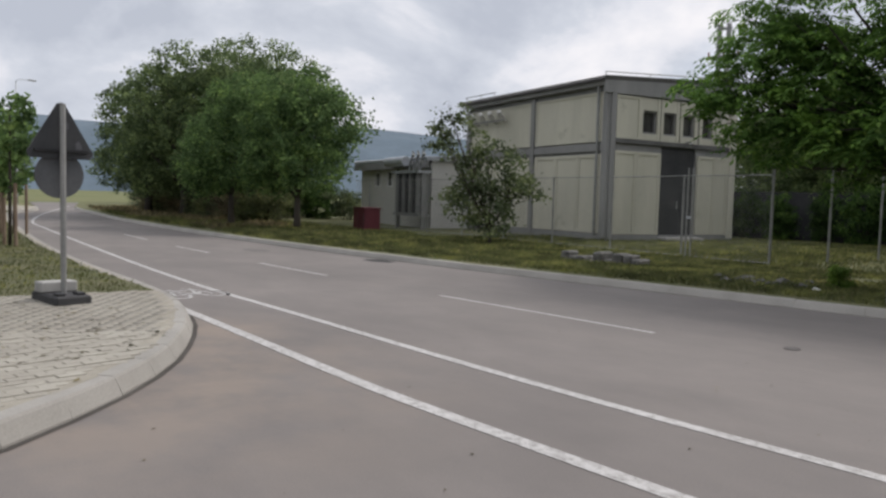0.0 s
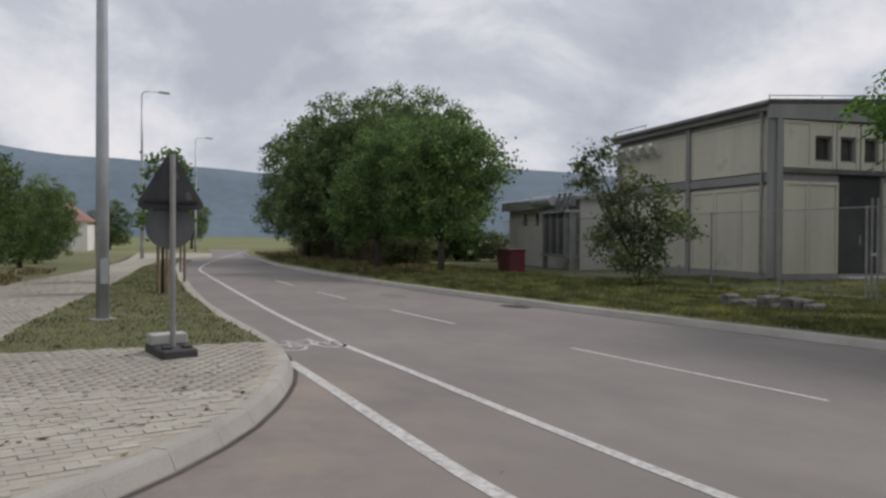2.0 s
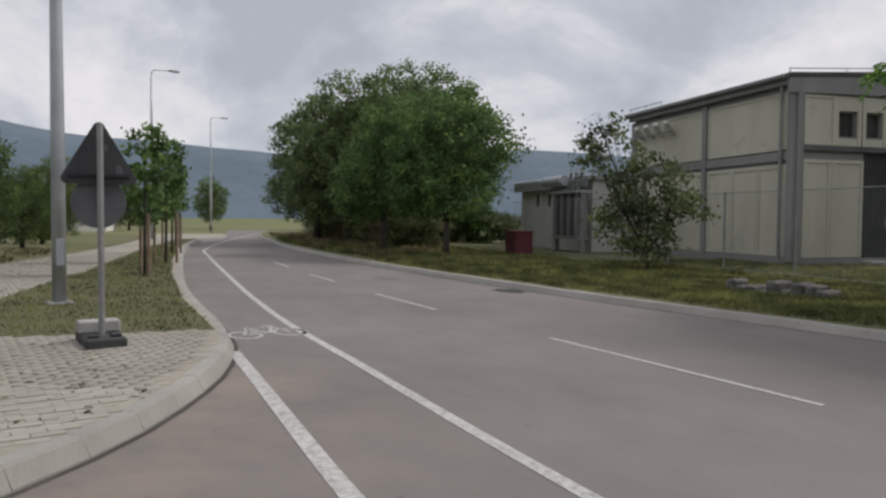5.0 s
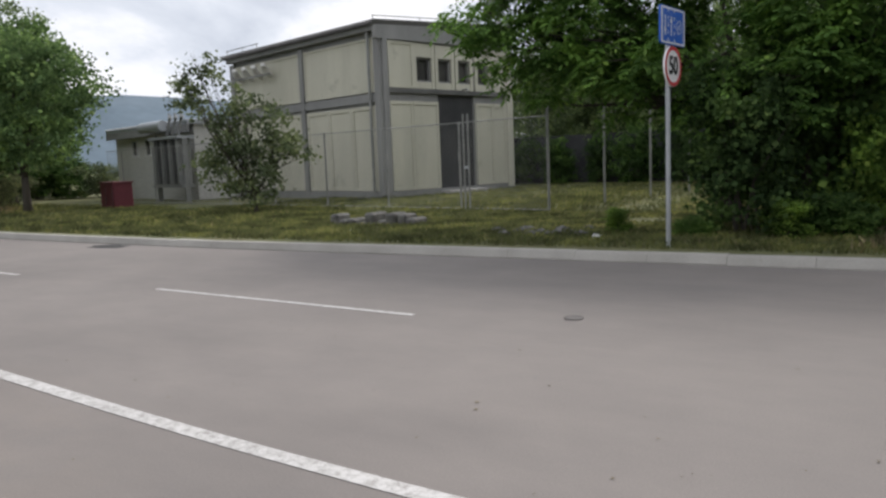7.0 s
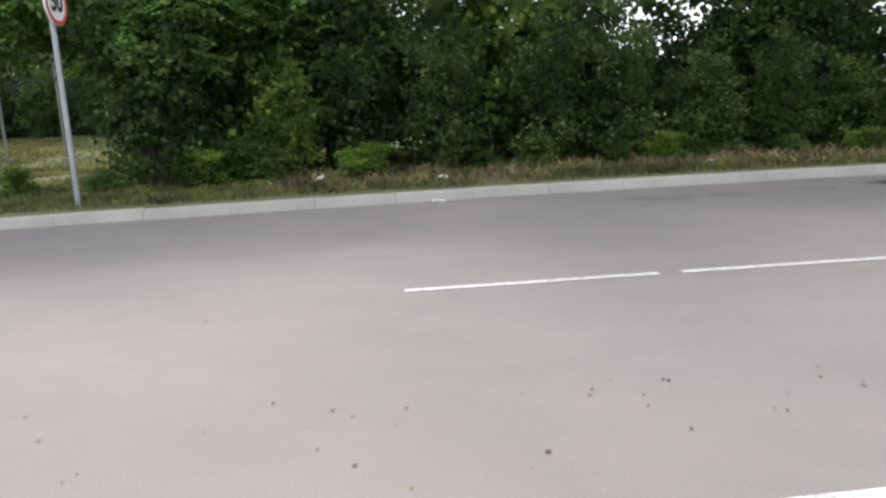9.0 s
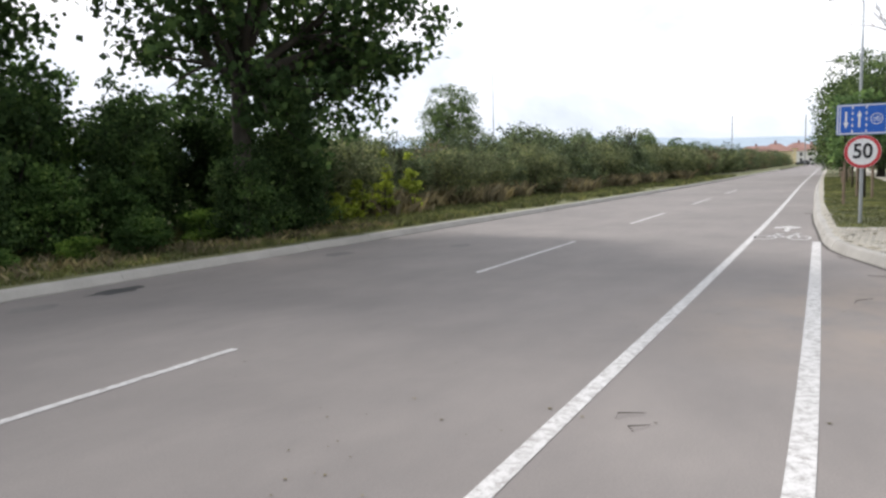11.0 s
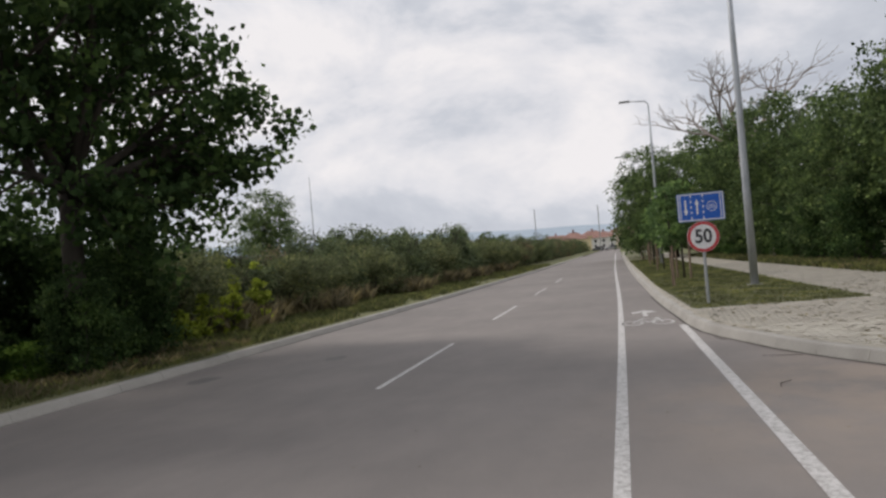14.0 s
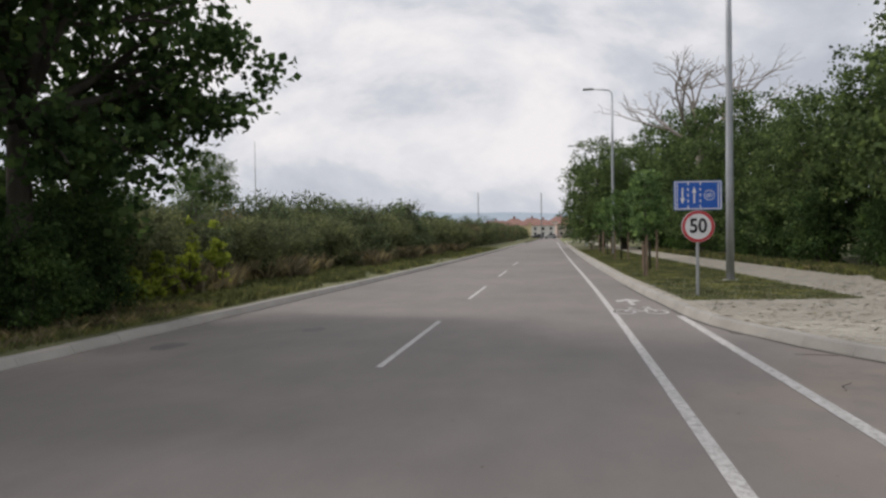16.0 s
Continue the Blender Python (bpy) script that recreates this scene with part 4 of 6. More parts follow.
def speed_sign(m, z50, label, R=0.35, foot=-0.15):
    """Post with a blue lane panel over a round speed limit sign. Faces -y of m."""
    s = thing("traffic_sign", label, "traffic sign", m, "speed limit signs")
    W, H = 2.92 * R, 1.83 * R
    g = R / 0.35
    zb = z50 + R + H / 2 + 0.01
    part("post", tubem([(0, 0.06, foot), (0, 0.06, zb + H / 2 - 0.05)], 0.032, 12), M_GALV, s)
    d = part("speed_disc", disc(R, 0.025), M_WHITE, s, "round white speed limit disc with red rim")
    d.location.z = z50
    part("rim", ring(R * 0.985, R * 0.80, -0.0165), M_SIGNRED, d)
    cu = bpy.data.curves.new("numeral", "FONT")
    cu.body, cu.size, cu.align_x, cu.align_y, cu.extrude = "50", 0.40 * g, "CENTER", "CENTER", 0.001
    cu.offset = 0.008
    cu.materials.append(M_BLACK)
    t = tagged(new("numeral", cu), "black figures 50")
    t.parent = d
    t.matrix_basis = pose(0, -0.018, 0.0, 90, 0, 0) @ Matrix.Diagonal((0.95, 1.08, 1, 1))
    p = part("lane_panel", plate(W, H, -0.012, 0.012), M_BLUE, s, "blue lane panel with white border and arrows")
    p.location.z = zb
    w, h = W / 2 - 0.012, H / 2 - 0.012
    e = 0.022
    part("border", flat([[(-w, h - e), (w, h - e), (w, h), (-w, h)], [(-w, -h), (w, -h), (w, -h + e), (-w, -h + e)], [(-w, -h + e), (-w + e, -h + e), (-w + e, h - e), (-w, h - e)], [(w - e, -h + e), (w, -h + e), (w, h - e), (w - e, h - e)]], -0.0155), M_WHITE, p)
    q = []
    for x in (-0.21, 0.05):
        for k in range(5):
            z0 = -h / g + 0.03 + k * 0.125
            q.append([(x - 0.014, z0), (x + 0.014, z0), (x + 0.014, z0 + 0.06), (x - 0.014, z0 + 0.06)])
    for x in (0.43, -0.44):
        q.append([(x - 0.01, -0.27), (x + 0.01, -0.27), (x + 0.01, 0.27), (x - 0.01, 0.27)])
    for o in q:
        part("lane_line", flat([[(g * x, g * z) for x, z in o]], -0.0155), M_WHITE, p)
    for x, s_ in ((-0.33, -1), (-0.08, 1)):
        part("arrow", flat([[(g * a, g * b * s_) for a, b in ((x - 0.018, -0.17), (x + 0.018, -0.17), (x + 0.018, 0.06), (x + 0.05, 0.06), (x, 0.19), (x - 0.05, 0.06), (x - 0.018, 0.06))]], -0.0155), M_WHITE, p)
    ob = part("cycle_mark", ring(0.115 * g, 0.10 * g, -0.0155), M_WHITE, p, "white ring with a small bicycle")
    ob.location.x = 0.24 * g
    for x in (-0.035, 0.035):
        part("wheel_mark", ring(0.035 * g, 0.024 * g, -0.0155, 16), M_WHITE, ob).location = (x * g, 0, -0.01 * g)
    part("frame_mark", flat([[(-0.035 * g, -0.01 * g), (0.0, 0.045 * g), (0.04 * g, 0.045 * g), (0.035 * g, 0.03 * g), (0.005 * g, 0.03 * g)]], -0.0155), M_WHITE, ob)
    part("clamp", boxm(-0.06, 0.012, z50 - 0.03, 0.06, 0.10, z50 + 0.03), M_GALV, s)
    return s


speed_sign(pose(16.35, -1.82, 0.155, 0, 0, -88), 1.40, "low speed limit 50 sign under a blue panel on grass", 0.32)
speed_sign(pose(-4.07, 7.40, 0.14, 0, 0, 84), 2.36, "speed limit 50 sign under a blue panel at the verge", 0.258)

# works sign seen from behind, on rubber feet
tri = thing("works_sign", "portable triangular warning sign seen from behind on a weighted foot", "traffic sign", pose(-9.83, -2.26, 0.155, 0, 0, 276))
part("post", tubem([(0, 0.07, 0.0), (0, 0.07, 2.33)], 0.033, 10), M_OLDSTEEL, tri)
bm = bmesh.new()
pts = []
S = 0.34
for k in range(3):
    a0 = 90 + 120 * k
    c = Vector((math.cos(radians(a0)), math.sin(radians(a0)))) * (S * 1.05)
    for j in (-50, -25, 0, 25, 50):
        pts.append(c + 0.06 * Vector((math.cos(radians(a0 + j)), math.sin(radians(a0 + j)))))
a, b = [bm.verts.new((p.x, -0.012, p.y)) for p in pts], [bm.verts.new((p.x, 0.012, p.y)) for p in pts]
bm.faces.new(a), bm.faces.new(list(reversed(b)))
for i in range(len(pts)):
    bm.faces.new((a[i], b[i], b[(i + 1) % len(pts)], a[(i + 1) % len(pts)]))
bmesh.ops.recalc_face_normals(bm, faces=bm.faces)
tp = part("triangle", bm, M_SIGN_BACK, tri, "dark grey back of the triangular plate")
tp.location.z = 1.93
part("stiffener", boxm(-0.30, 0.014, -0.16, 0.30, 0.045, -0.135), M_BLACK, tp)
for q in ([(-0.24, -0.12), (-0.17, -0.13), (-0.16, -0.05), (-0.20, -0.02), (-0.23, -0.07)], [(-0.09, 0.12), (-0.05, 0.10), (-0.05, 0.20), (-0.08, 0.18)]):
    part("sticker", flat([q], 0.0145), M_DISC_BACK, tp, "torn pale sticker remains")
dp = part("round_plate", disc(0.275, 0.022), M_DISC_BACK, tri, "plain grey back of a round plate")
dp.location = (0, -0.045, 1.50)
base = part("rubber_foot", boxm(-0.20, -0.42, -0.015, 0.20, 0.40, 0.10, 0.02), M_RUBBER, tri, "black recycled rubber foot plate")
for x in (-0.11, 0.11):
    part("socket", boxm(x - 0.05, 0.16, 0.10, x + 0.05, 0.32, 0.13, 0.01), M_BLACK, base)
part("ballast", boxm(-0.21, -0.28, 0.10, 0.21, -0.06, 0.23, 0.015), M_BLOCK, tri, "grey concrete ballast block")


def street_lamp(m, label, tall=10.2, arm=1.15):
    s = thing("street_lamp", label, "street lamp", m, "street lamps")
    part("base_plate", boxm(-0.18, -0.18, 0.0, 0.18, 0.18, 0.03), M_BLOCK, s)
    part("pole", tubem([(0, 0, -0.05), (0, 0, 2.6), (0, 0, 6.8), (0, 0, tall - 0.35)], [0.105, 0.10, 0.075, 0.05], 14), M_GALV, s, smooth=True)
    part("arm", tubem([(0, 0, tall - 0.4), (0.03, 0, tall - 0.2), (0.18, 0, tall - 0.05), (arm, 0, tall + 0.05)], [0.05, 0.045, 0.04, 0.035], 10), M_GALV, s, smooth=True)
    part("lamp_head", boxm(arm - 0.05, -0.14, tall, arm + 0.62, 0.14, tall + 0.10, 0.03), M_OLDSTEEL, s, "flat grey lamp head")
    part("hatch", boxm(-0.06, -0.112, 0.6, 0.06, -0.09, 1.0), M_GALV, s)
    return s


for x, y, a in ((21.4, -3.55, 90), (48.5, -2.6, 90), (79, -2.2, 90), (-14.08, -2.68, 100), (-49.4, 2.1, 110), (-70.0, 9.0, 115)):
    street_lamp(pose(x, y, 0.15, 0, 0, a), "tall galvanised street lamp with a curved arm on grass")


def sapling(m, seed, label, h=3.0, n=1000):
    """A young street tree tied to two stakes."""
    rng = np.random.default_rng(seed)
    s = thing("young_tree", label, "tree", m, "young street trees")
    part("trunk", tubem([(0, 0, -0.05), (0.03, 0, h * 0.5), (0, 0.02, h * 0.92)], [0.035, 0.03, 0.012], 7), M_BARK, s, smooth=True)
    for x in (-0.28, 0.28):
        part("stake", tubem([(x, 0, -0.1), (x, 0, 1.25)], 0.035, 7), M_STAKE, s)
    crown("crown", seed, [(0, 0, h * 0.62, 0.45, 0.45, h * 0.24), (0.1, 0.05, h * 0.85, 0.35, 0.35, h * 0.2), (-0.15, 0, h * 0.5, 0.4, 0.4, 0.4)], n, 0.12, L_ASH, s, 0.14, 0.3)
    return s


one = sapling(pose(23.3, -1.6, 0.15), 31, "young street tree tied to two wooden stakes")
for x, y, a, k in ((27.6, -2.25, 40, 1.15), (37.0, -2.1, 80, 1.1), (45.0, -2.0, 130, 1.1), (53.0, -2.1, 200, 1.15), (62, -1.9, 20, 1.15), (-19.7, -0.95, 10, 1.15), (-24.5, 0.05, 60, 1.2), (-31.0, 1.0, 100, 1.2), (-38.0, 2.0, 150, 1.2)):
    copy_thing(one, pose(x, y, 0.15, 0, 0, a) @ Matrix.Scale(k, 4))

# ---- trees ----
tree("walnut_tree", "broad leafy walnut tree overhanging the fence", 50, (-4.3, 11.2, 0.15), 1.9, 0.16,
     [(-4.6, -0.7, 4.05, 0.8, 0.7, 0.5), (-3.8, -0.9, 3.35, 0.8, 0.7, 0.6), (-3.0, -0.8, 2.7, 0.7, 0.6, 0.5), (-2.7, -0.5, 4.3, 1.2, 1.2, 0.85), (-1.8, -0.2, 3.8, 1.5, 1.4, 1.25), (0.0, -0.6, 3.5, 1.7, 1.3, 1.6), (1.8, -0.8, 3.2, 1.6, 1.1, 1.7), (0.8, 0.3, 5.4, 2.4, 2.0, 1.4), (-2.0, 0.3, 5.6, 2.0, 1.8, 1.2), (2.9, 0.0, 4.9, 1.9, 1.6, 1.5), (0.6, -1.3, 2.0, 0.9, 0.7, 0.8), (-3.6, 0.2, 5.0, 1.3, 1.2, 0.8), (-1.0, -1.0, 2.5, 1.2, 0.9, 0.8), (1.2, -1.3, 2.4, 1.2, 0.9, 0.9), (-2.0, -0.9, 3.1, 1.0, 0.8, 0.6)], 7000, 0.15, L_WALNUT, feathered=True)
tree("poplar_tree", "tall dark poplar tree beside the road", 60, (11.0, 9.0, 0.15), 3.2, 0.19,
     [(0.4, -0.2, 5.6, 2.4, 2.2, 2.0), (1.9, -0.6, 4.5, 1.6, 1.5, 1.3), (-1.5, 0.6, 5.4, 2.1, 2.0, 1.7), (-0.2, 0.3, 8.2, 2.1, 2.2, 1.8), (1.0, -0.2, 7.0, 1.3, 1.3, 1.2), (0.0, 0.5, 10.5, 2.2, 2.2, 1.8), (0.5, 0.8, 3.4, 1.6, 1.4, 1.0), (1.5, -1.4, 4.4, 1.3, 1.2, 1.1), (2.35, -1.95, 4.3, 1.3, 1.2, 0.95), (2.9, -1.5, 3.5, 0.9, 0.8, 0.6), (1.0, -0.9, 5.9, 1.2, 1.2, 1.1), (0.5, -1.6, 5.4, 1.6, 1.4, 1.4), (-0.8, -1.6, 6.5, 2.0, 1.6, 1.6), (1.4, -0.4, 3.0, 1.7, 1.2, 1.0), (3.0, 0.0, 3.0, 1.4, 1.1, 0.9), (-1.6, -0.2, 3.6, 1.6, 1.3, 1.1), (-2.8, -0.8, 6.0, 1.8, 1.6, 1.4), (-3.2, -0.2, 8.0, 2.0, 2.0, 1.6), (2.6, -0.8, 3.9, 1.1, 1.1, 0.9), (2.3, -1.4, 3.9, 1.0, 0.8, 0.75), (2.8, -0.9, 3.3, 0.8, 0.7, 0.6), (-0.4, -1.1, 2.7, 1.3, 0.9, 0.9), (0.6, -1.0, 2.2, 1.0, 0.8, 0.8)], 23500, 0.15, L_DARK, clump=0.29, hollow=0.2, narrow=0.46)
tree("poplar_tree", "poplar tree among the shrubs with a bare lower trunk", 62, (3.6, 12.6, 0.15), 3.2, 0.2,
     [(0, 0, 5.4, 2.2, 2.0, 1.6), (1.8, 0.3, 6.4, 2.0, 2.0, 1.5), (-1.6, 0.2, 6.6, 2.0, 2.0, 1.5), (0, 0, 8.6, 2.4, 2.4, 1.9), (1.2, 0.3, 3.5, 1.6, 1.4, 0.9), (2.8, 0.1, 3.3, 1.4, 1.2, 0.9)], 12500, 0.165, L_DARK, clump=0.36, hollow=0.25, narrow=0.46)
tree("poplar_tree", "slender poplar tree behind the shrubs", 64, (7.4, 12.6, 0.15), 3.4, 0.16,
     [(0, 0, 5.6, 1.9, 1.7, 1.4), (1.4, 0.3, 6.8, 1.8, 1.8, 1.4), (-1.3, 0.2, 6.6, 1.8, 1.8, 1.4), (0, 0, 8.6, 2.0, 2.0, 1.6), (-1.0, 0.2, 3.7, 1.4, 1.2, 0.9), (0.9, 0.3, 3.9, 1.4, 1.2, 0.9)], 13500, 0.155, L_DARK, clump=0.32, hollow=0.2, narrow=0.46)
tree("ash_tree", "leafy roadside tree by the fence with a short trunk", 70, (-26.3, 10.25, 0.15), 1.3, 0.13,
     [(0, 0, 3.2, 2.3, 2.2, 1.5), (1.0, 0.6, 4.2, 1.8, 1.8, 1.3), (-1.1, 0.2, 3.9, 1.9, 1.9, 1.3), (0.1, 0, 5.2, 1.7, 1.7, 1.1), (1.4, -0.2, 2.4, 1.3, 1.3, 0.9), (-1.4, -0.4, 2.2, 1.4, 1.4, 0.9)], 24000, 0.12, L_ASH, clump=0.26)
tree("ash_tree", "leafy roadside tree by the fence with forked trunk", 72, (-30.2, 9.3, 0.15), 1.3, 0.13,
     [(0, 0, 3.0, 2.1, 2.1, 1.5), (0.8, 0.6, 4.4, 1.9, 1.9, 1.3), (-1.0, 0.2, 4.0, 1.8, 1.8, 1.3), (-1.3, -0.2, 2.2, 1.5, 1.5, 1.0), (0.6, 0.4, 5.4, 1.6, 1.6, 1.0)], 22000, 0.12, L_ASH, clump=0.26)
for i, (x, y, s) in enumerate(((-38.2, 13.6, 1.0), (-40.6, 11.4, 0.97), (-35.0, 14.0, 0.93), (-43.0, 14.6, 1.05), (-45.6, 11.2, 0.9))):
    if not i:
        back = tree("lime_tree", "large dense dark green tree behind the roadside trees", 80, (x, y, 0.15), 1.6, 0.25,
                    [(0, 0, 4.2, 3.0, 3.0, 2.4), (1.2, 0.4, 6.2, 2.4, 2.4, 1.9), (-1.2, -0.3, 6.0, 2.4, 2.4, 2.0), (0.1, 0, 8.0, 1.9, 1.9, 1.6), (-2.0, 0.2, 3.0, 1.8, 1.8, 1.8), (1.9, 0.2, 3.2, 1.8, 1.8, 1.8)], 24000, 0.155, L_HAZE, clump=0.3, group="trees behind")
    else:
        copy_thing(back, pose(x, y, 0.15, 0, 0, 70 * i) @ Matrix.Scale(s, 4))
tree("fruit_tree", "thin grey-green tree with sparse twigs by the fence", 90, (-16.6, 11.4, 0.15), 0.6, 0.05,
     [(0.2, 0.1, 0.75, 0.6, 0.6, 0.6), (-0.5, -0.3, 0.7, 0.5, 0.5, 0.55), (0.1, 0.1, 1.5, 0.9, 0.9, 0.7), (0.5, 0.35, 2.2, 0.55, 0.55, 0.7), (-0.5, -0.3, 2.3, 0.7, 0.7, 0.6), (0.9, 0.6, 1.7, 0.5, 0.5, 0.6), (-0.2, -0.1, 2.9, 0.4, 0.4, 0.5), (-1.2, -0.8, 3.0, 0.55, 0.55, 0.4), (-0.9, -0.6, 3.7, 0.4, 0.4, 0.5), (-1.4, -0.9, 3.5, 0.35, 0.35, 0.3), (-1.2, -0.8, 4.2, 0.18, 0.18, 0.25), (-0.9, -0.5, 1.3, 0.6, 0.6, 0.6)], 5200, 0.11, L_GREY, clump=0.2, hollow=0.15)

for i, (x, y, k) in enumerate(((-14.0, 32.0, 0.8), (-10.5, 30.0, 0.85), (-6.5, 29.5, 0.9), (-2.0, 29.0, 0.9), (-1.5, 19.0, 0.6), (-4.5, 22.5, 0.6), (-50, 13.5, 0.7), (-18.5, 33.0, 0.75), (-16.3, 30.0, 0.7), (-13.0, 28.6, 0.7), (-56, 16, 0.6))):
    copy_thing(back, pose(x, y, 0.15, 0, 0, 33 + 57 * i) @ Matrix.Scale(k, 4))

# trees along the eastern footway
EAST_TREES = [(16.5, -14.0, 1.05), (20.5, -12.6, 0.95), (25.6, -11.9, 1.36), (29.5, -10.6, 0.92), (35.0, -10.2, 0.98), (41.0, -9.6, 1.08), (47.0, -9.2, 1.1), (54.0, -8.2, 1.15), (60.0, -4.3, 1.1), (72, -3.4, 1.3), (66, -8.0, 1.25), (10.5, -20, 1.1), (17, -19, 1.2), (25, -17, 1.25), (34, -16, 1.15)]
for i, (x, y, s) in enumerate(EAST_TREES):
    if not i:
        grove = tree("acacia_tree", "dense dark green tree behind the footway", 100, (x, y, 0.15), 1.8, 0.2,
                     [(0, 0, 3.0, 2.9, 2.9, 2.2), (1.5, 0.4, 5.0, 2.4, 2.4, 1.8), (-1.5, -0.3, 4.8, 2.4, 2.4, 1.9), (0.1, 0, 6.8, 2.1, 2.1, 1.5), (-2.0, 0.2, 2.0, 1.8, 1.8, 1.6), (1.9, 0.2, 2.0, 1.8, 1.8, 1.6), (0.3, 1.8, 2.0, 1.6, 1.4, 1.6)], 22000, 0.145, L_GROVE, clump=0.3, group="trees behind the footway")
    else:
        copy_thing(grove, pose(x, y, 0.15, 0, 0, 77 * i) @ Matrix.Diagonal((s, s, s * (0.9 + 0.05 * (i % 4)), 1)))
# trees behind the western footway
for i, (x, y, s) in enumerate(((-21.8, -7.8, 0.56), (-25.0, -6.3, 0.60), (-28.6, -5.2, 0.50), (-14.0, -10.5, 0.66), (-10.0, -13.0, 0.7), (-37.0, -4.2, 0.42), (-42.0, -3.6, 0.46), (-30, -12, 0.7))):
    copy_thing(grove, pose(x, y, 0.15, 0, 0, 50 + 63 * i) @ Matrix.Scale(s, 4))

# bare tree above the grove
rng = np.random.default_rng(7)
dead = thing("bare_tree", "leafless pale tree rising above the grove", "tree", pose(48.0, -7.8, 0.15) @ Matrix.Scale(1.08, 4))
bm = tubem([(0, 0, -0.1), (0.1, 0, 3), (0, 0.1, 6)], [0.3, 0.24, 0.18], 8)


def fork(bm, p, d, r, n):
    q = p + d
    tube(bm, [p, p.lerp(q, 0.5) + Vector(rng.normal(size=3) * 0.08), q], [r, r * 0.8, r * 0.6], 5)
    if n:
        for _ in range(3 if n > 2 else 2):
            e = (d.normalized() + Vector(rng.normal(size=3) * 0.55)).normalized()
            e.z = abs(e.z) * 0.8 + 0.1
            fork(bm, q, e * d.length * rng.uniform(0.62, 0.85), r * 0.58, n - 1)


part("trunk", bm, M_BARK_DEAD, dead, smooth=True)
bm = bmesh.new()
for d in ((-1.4, 1.2, 1.6), (1.1, -1.5, 1.7), (0.2, 0.3, 2.2), (-0.5, -1.0, 2.0), (0.5, 1.6, 1.2)):
    fork(bm, Vector((0, 0.1, 5.9)), Vector(d) * 0.95, 0.13, 4)
part("limb", bm, M_BARK_DEAD, dead, "bare forking branches")

# ---- shrubs ----


def shrub(seed, m, label, blobs, n, leaf, material, name="shrub", category="shrub", clump=0.22, group=""):
    rng = np.random.default_rng(seed)
    s = thing(name, label, category, m, group)
    bm = bmesh.new()
    for b in blobs:
        for _ in range(2):
            tube(bm, [(b[0] * 0.3 + rng.normal() * 0.1, b[1] * 0.3 + rng.normal() * 0.1, -0.05), (b[0] * 0.7, b[1] * 0.7, b[2] * 0.5), (b[0] + rng.normal() * 0.3, b[1] + rng.normal() * 0.3, b[2] + 0.4 * b[5])], [0.03, 0.022, 0.006], 5)
    part("stem", bm, M_BARK, s)
    crown("foliage", seed + 1, blobs, n, leaf, material, s, clump, 0.35, floor=0.02)
    return s


KINDS = [
    shrub(200, pose(-2.9, 10.4, 0.15), "dense dark green shrub at the verge", [(0, 0, 0.9, 1.2, 1.0, 0.9), (0.4, 0.2, 1.9, 1.0, 0.9, 0.8), (-0.5, 0.1, 1.6, 0.9, 0.9, 0.8), (0, 0, 2.7, 0.8, 0.8, 0.6)], 5600, 0.13, L_MID, group="verge shrubs"),
    shrub(210, pose(-0.8, 10.5, 0.15), "dense glossy shrub at the verge", [(0, 0, 0.8, 1.3, 1.0, 0.8), (0.5, 0.3, 1.7, 1.1, 0.9, 0.9), (-0.6, 0.2, 2.1, 0.9, 0.9, 0.9), (0.2, 0.3, 3.0, 1.0, 0.9, 0.7)], 5600, 0.12, L_DARK, group="verge shrubs"),
    shrub(220, pose(1.6, 10.6, 0.15), "fresh green shrub at the verge", [(0, 0, 0.9, 1.1, 1.0, 0.9), (0.3, 0.2, 2.0, 1.0, 0.9, 0.9), (-0.4, 0.1, 2.6, 0.8, 0.8, 0.7)], 4600, 0.14, L_YOUNG, group="verge shrubs"),
    shrub(230, pose(20.5, 12.5, 0.15), "dusty grey-green hedgerow shrub", [(0, 0, 0.9, 1.3, 1.1, 0.9), (0.5, 0.2, 1.7, 1.0, 0.9, 0.8), (-0.6, 0.1, 1.8, 0.9, 0.9, 0.7)], 5000, 0.11, L_GREY, group="verge shrubs"),
]
rng = np.random.default_rng(11)
for i in range(30):
    x = -6.0 + (i % 15) * 1.35 + rng.uniform(-0.3, 0.3)
    y = (9.8 if i < 15 else 11.7) + rng.uniform(-0.55, 0.55) + (0.9 if x < -3.6 else 0)
    k = (0.62 if i < 15 else 0.84) * rng.uniform(0.75, 1.25) * (0.9 if 1.0 < x < 6.0 else 1.0)
    if x < -4.2:
        continue
    if 10.2 < x < 12.2 and i < 15:
        k *= 0.5
    kind = KINDS[(0, 1, 1, 0, 2, 1, 0, 1)[int(rng.integers(0, 8))]]
    copy_thing(kind, pose(x, y, 0.14, 0, 0, float(rng.uniform(0, 360))) @ Matrix.Diagonal((k, k, k * float(rng.uniform(0.8, 1.1)), 1)))
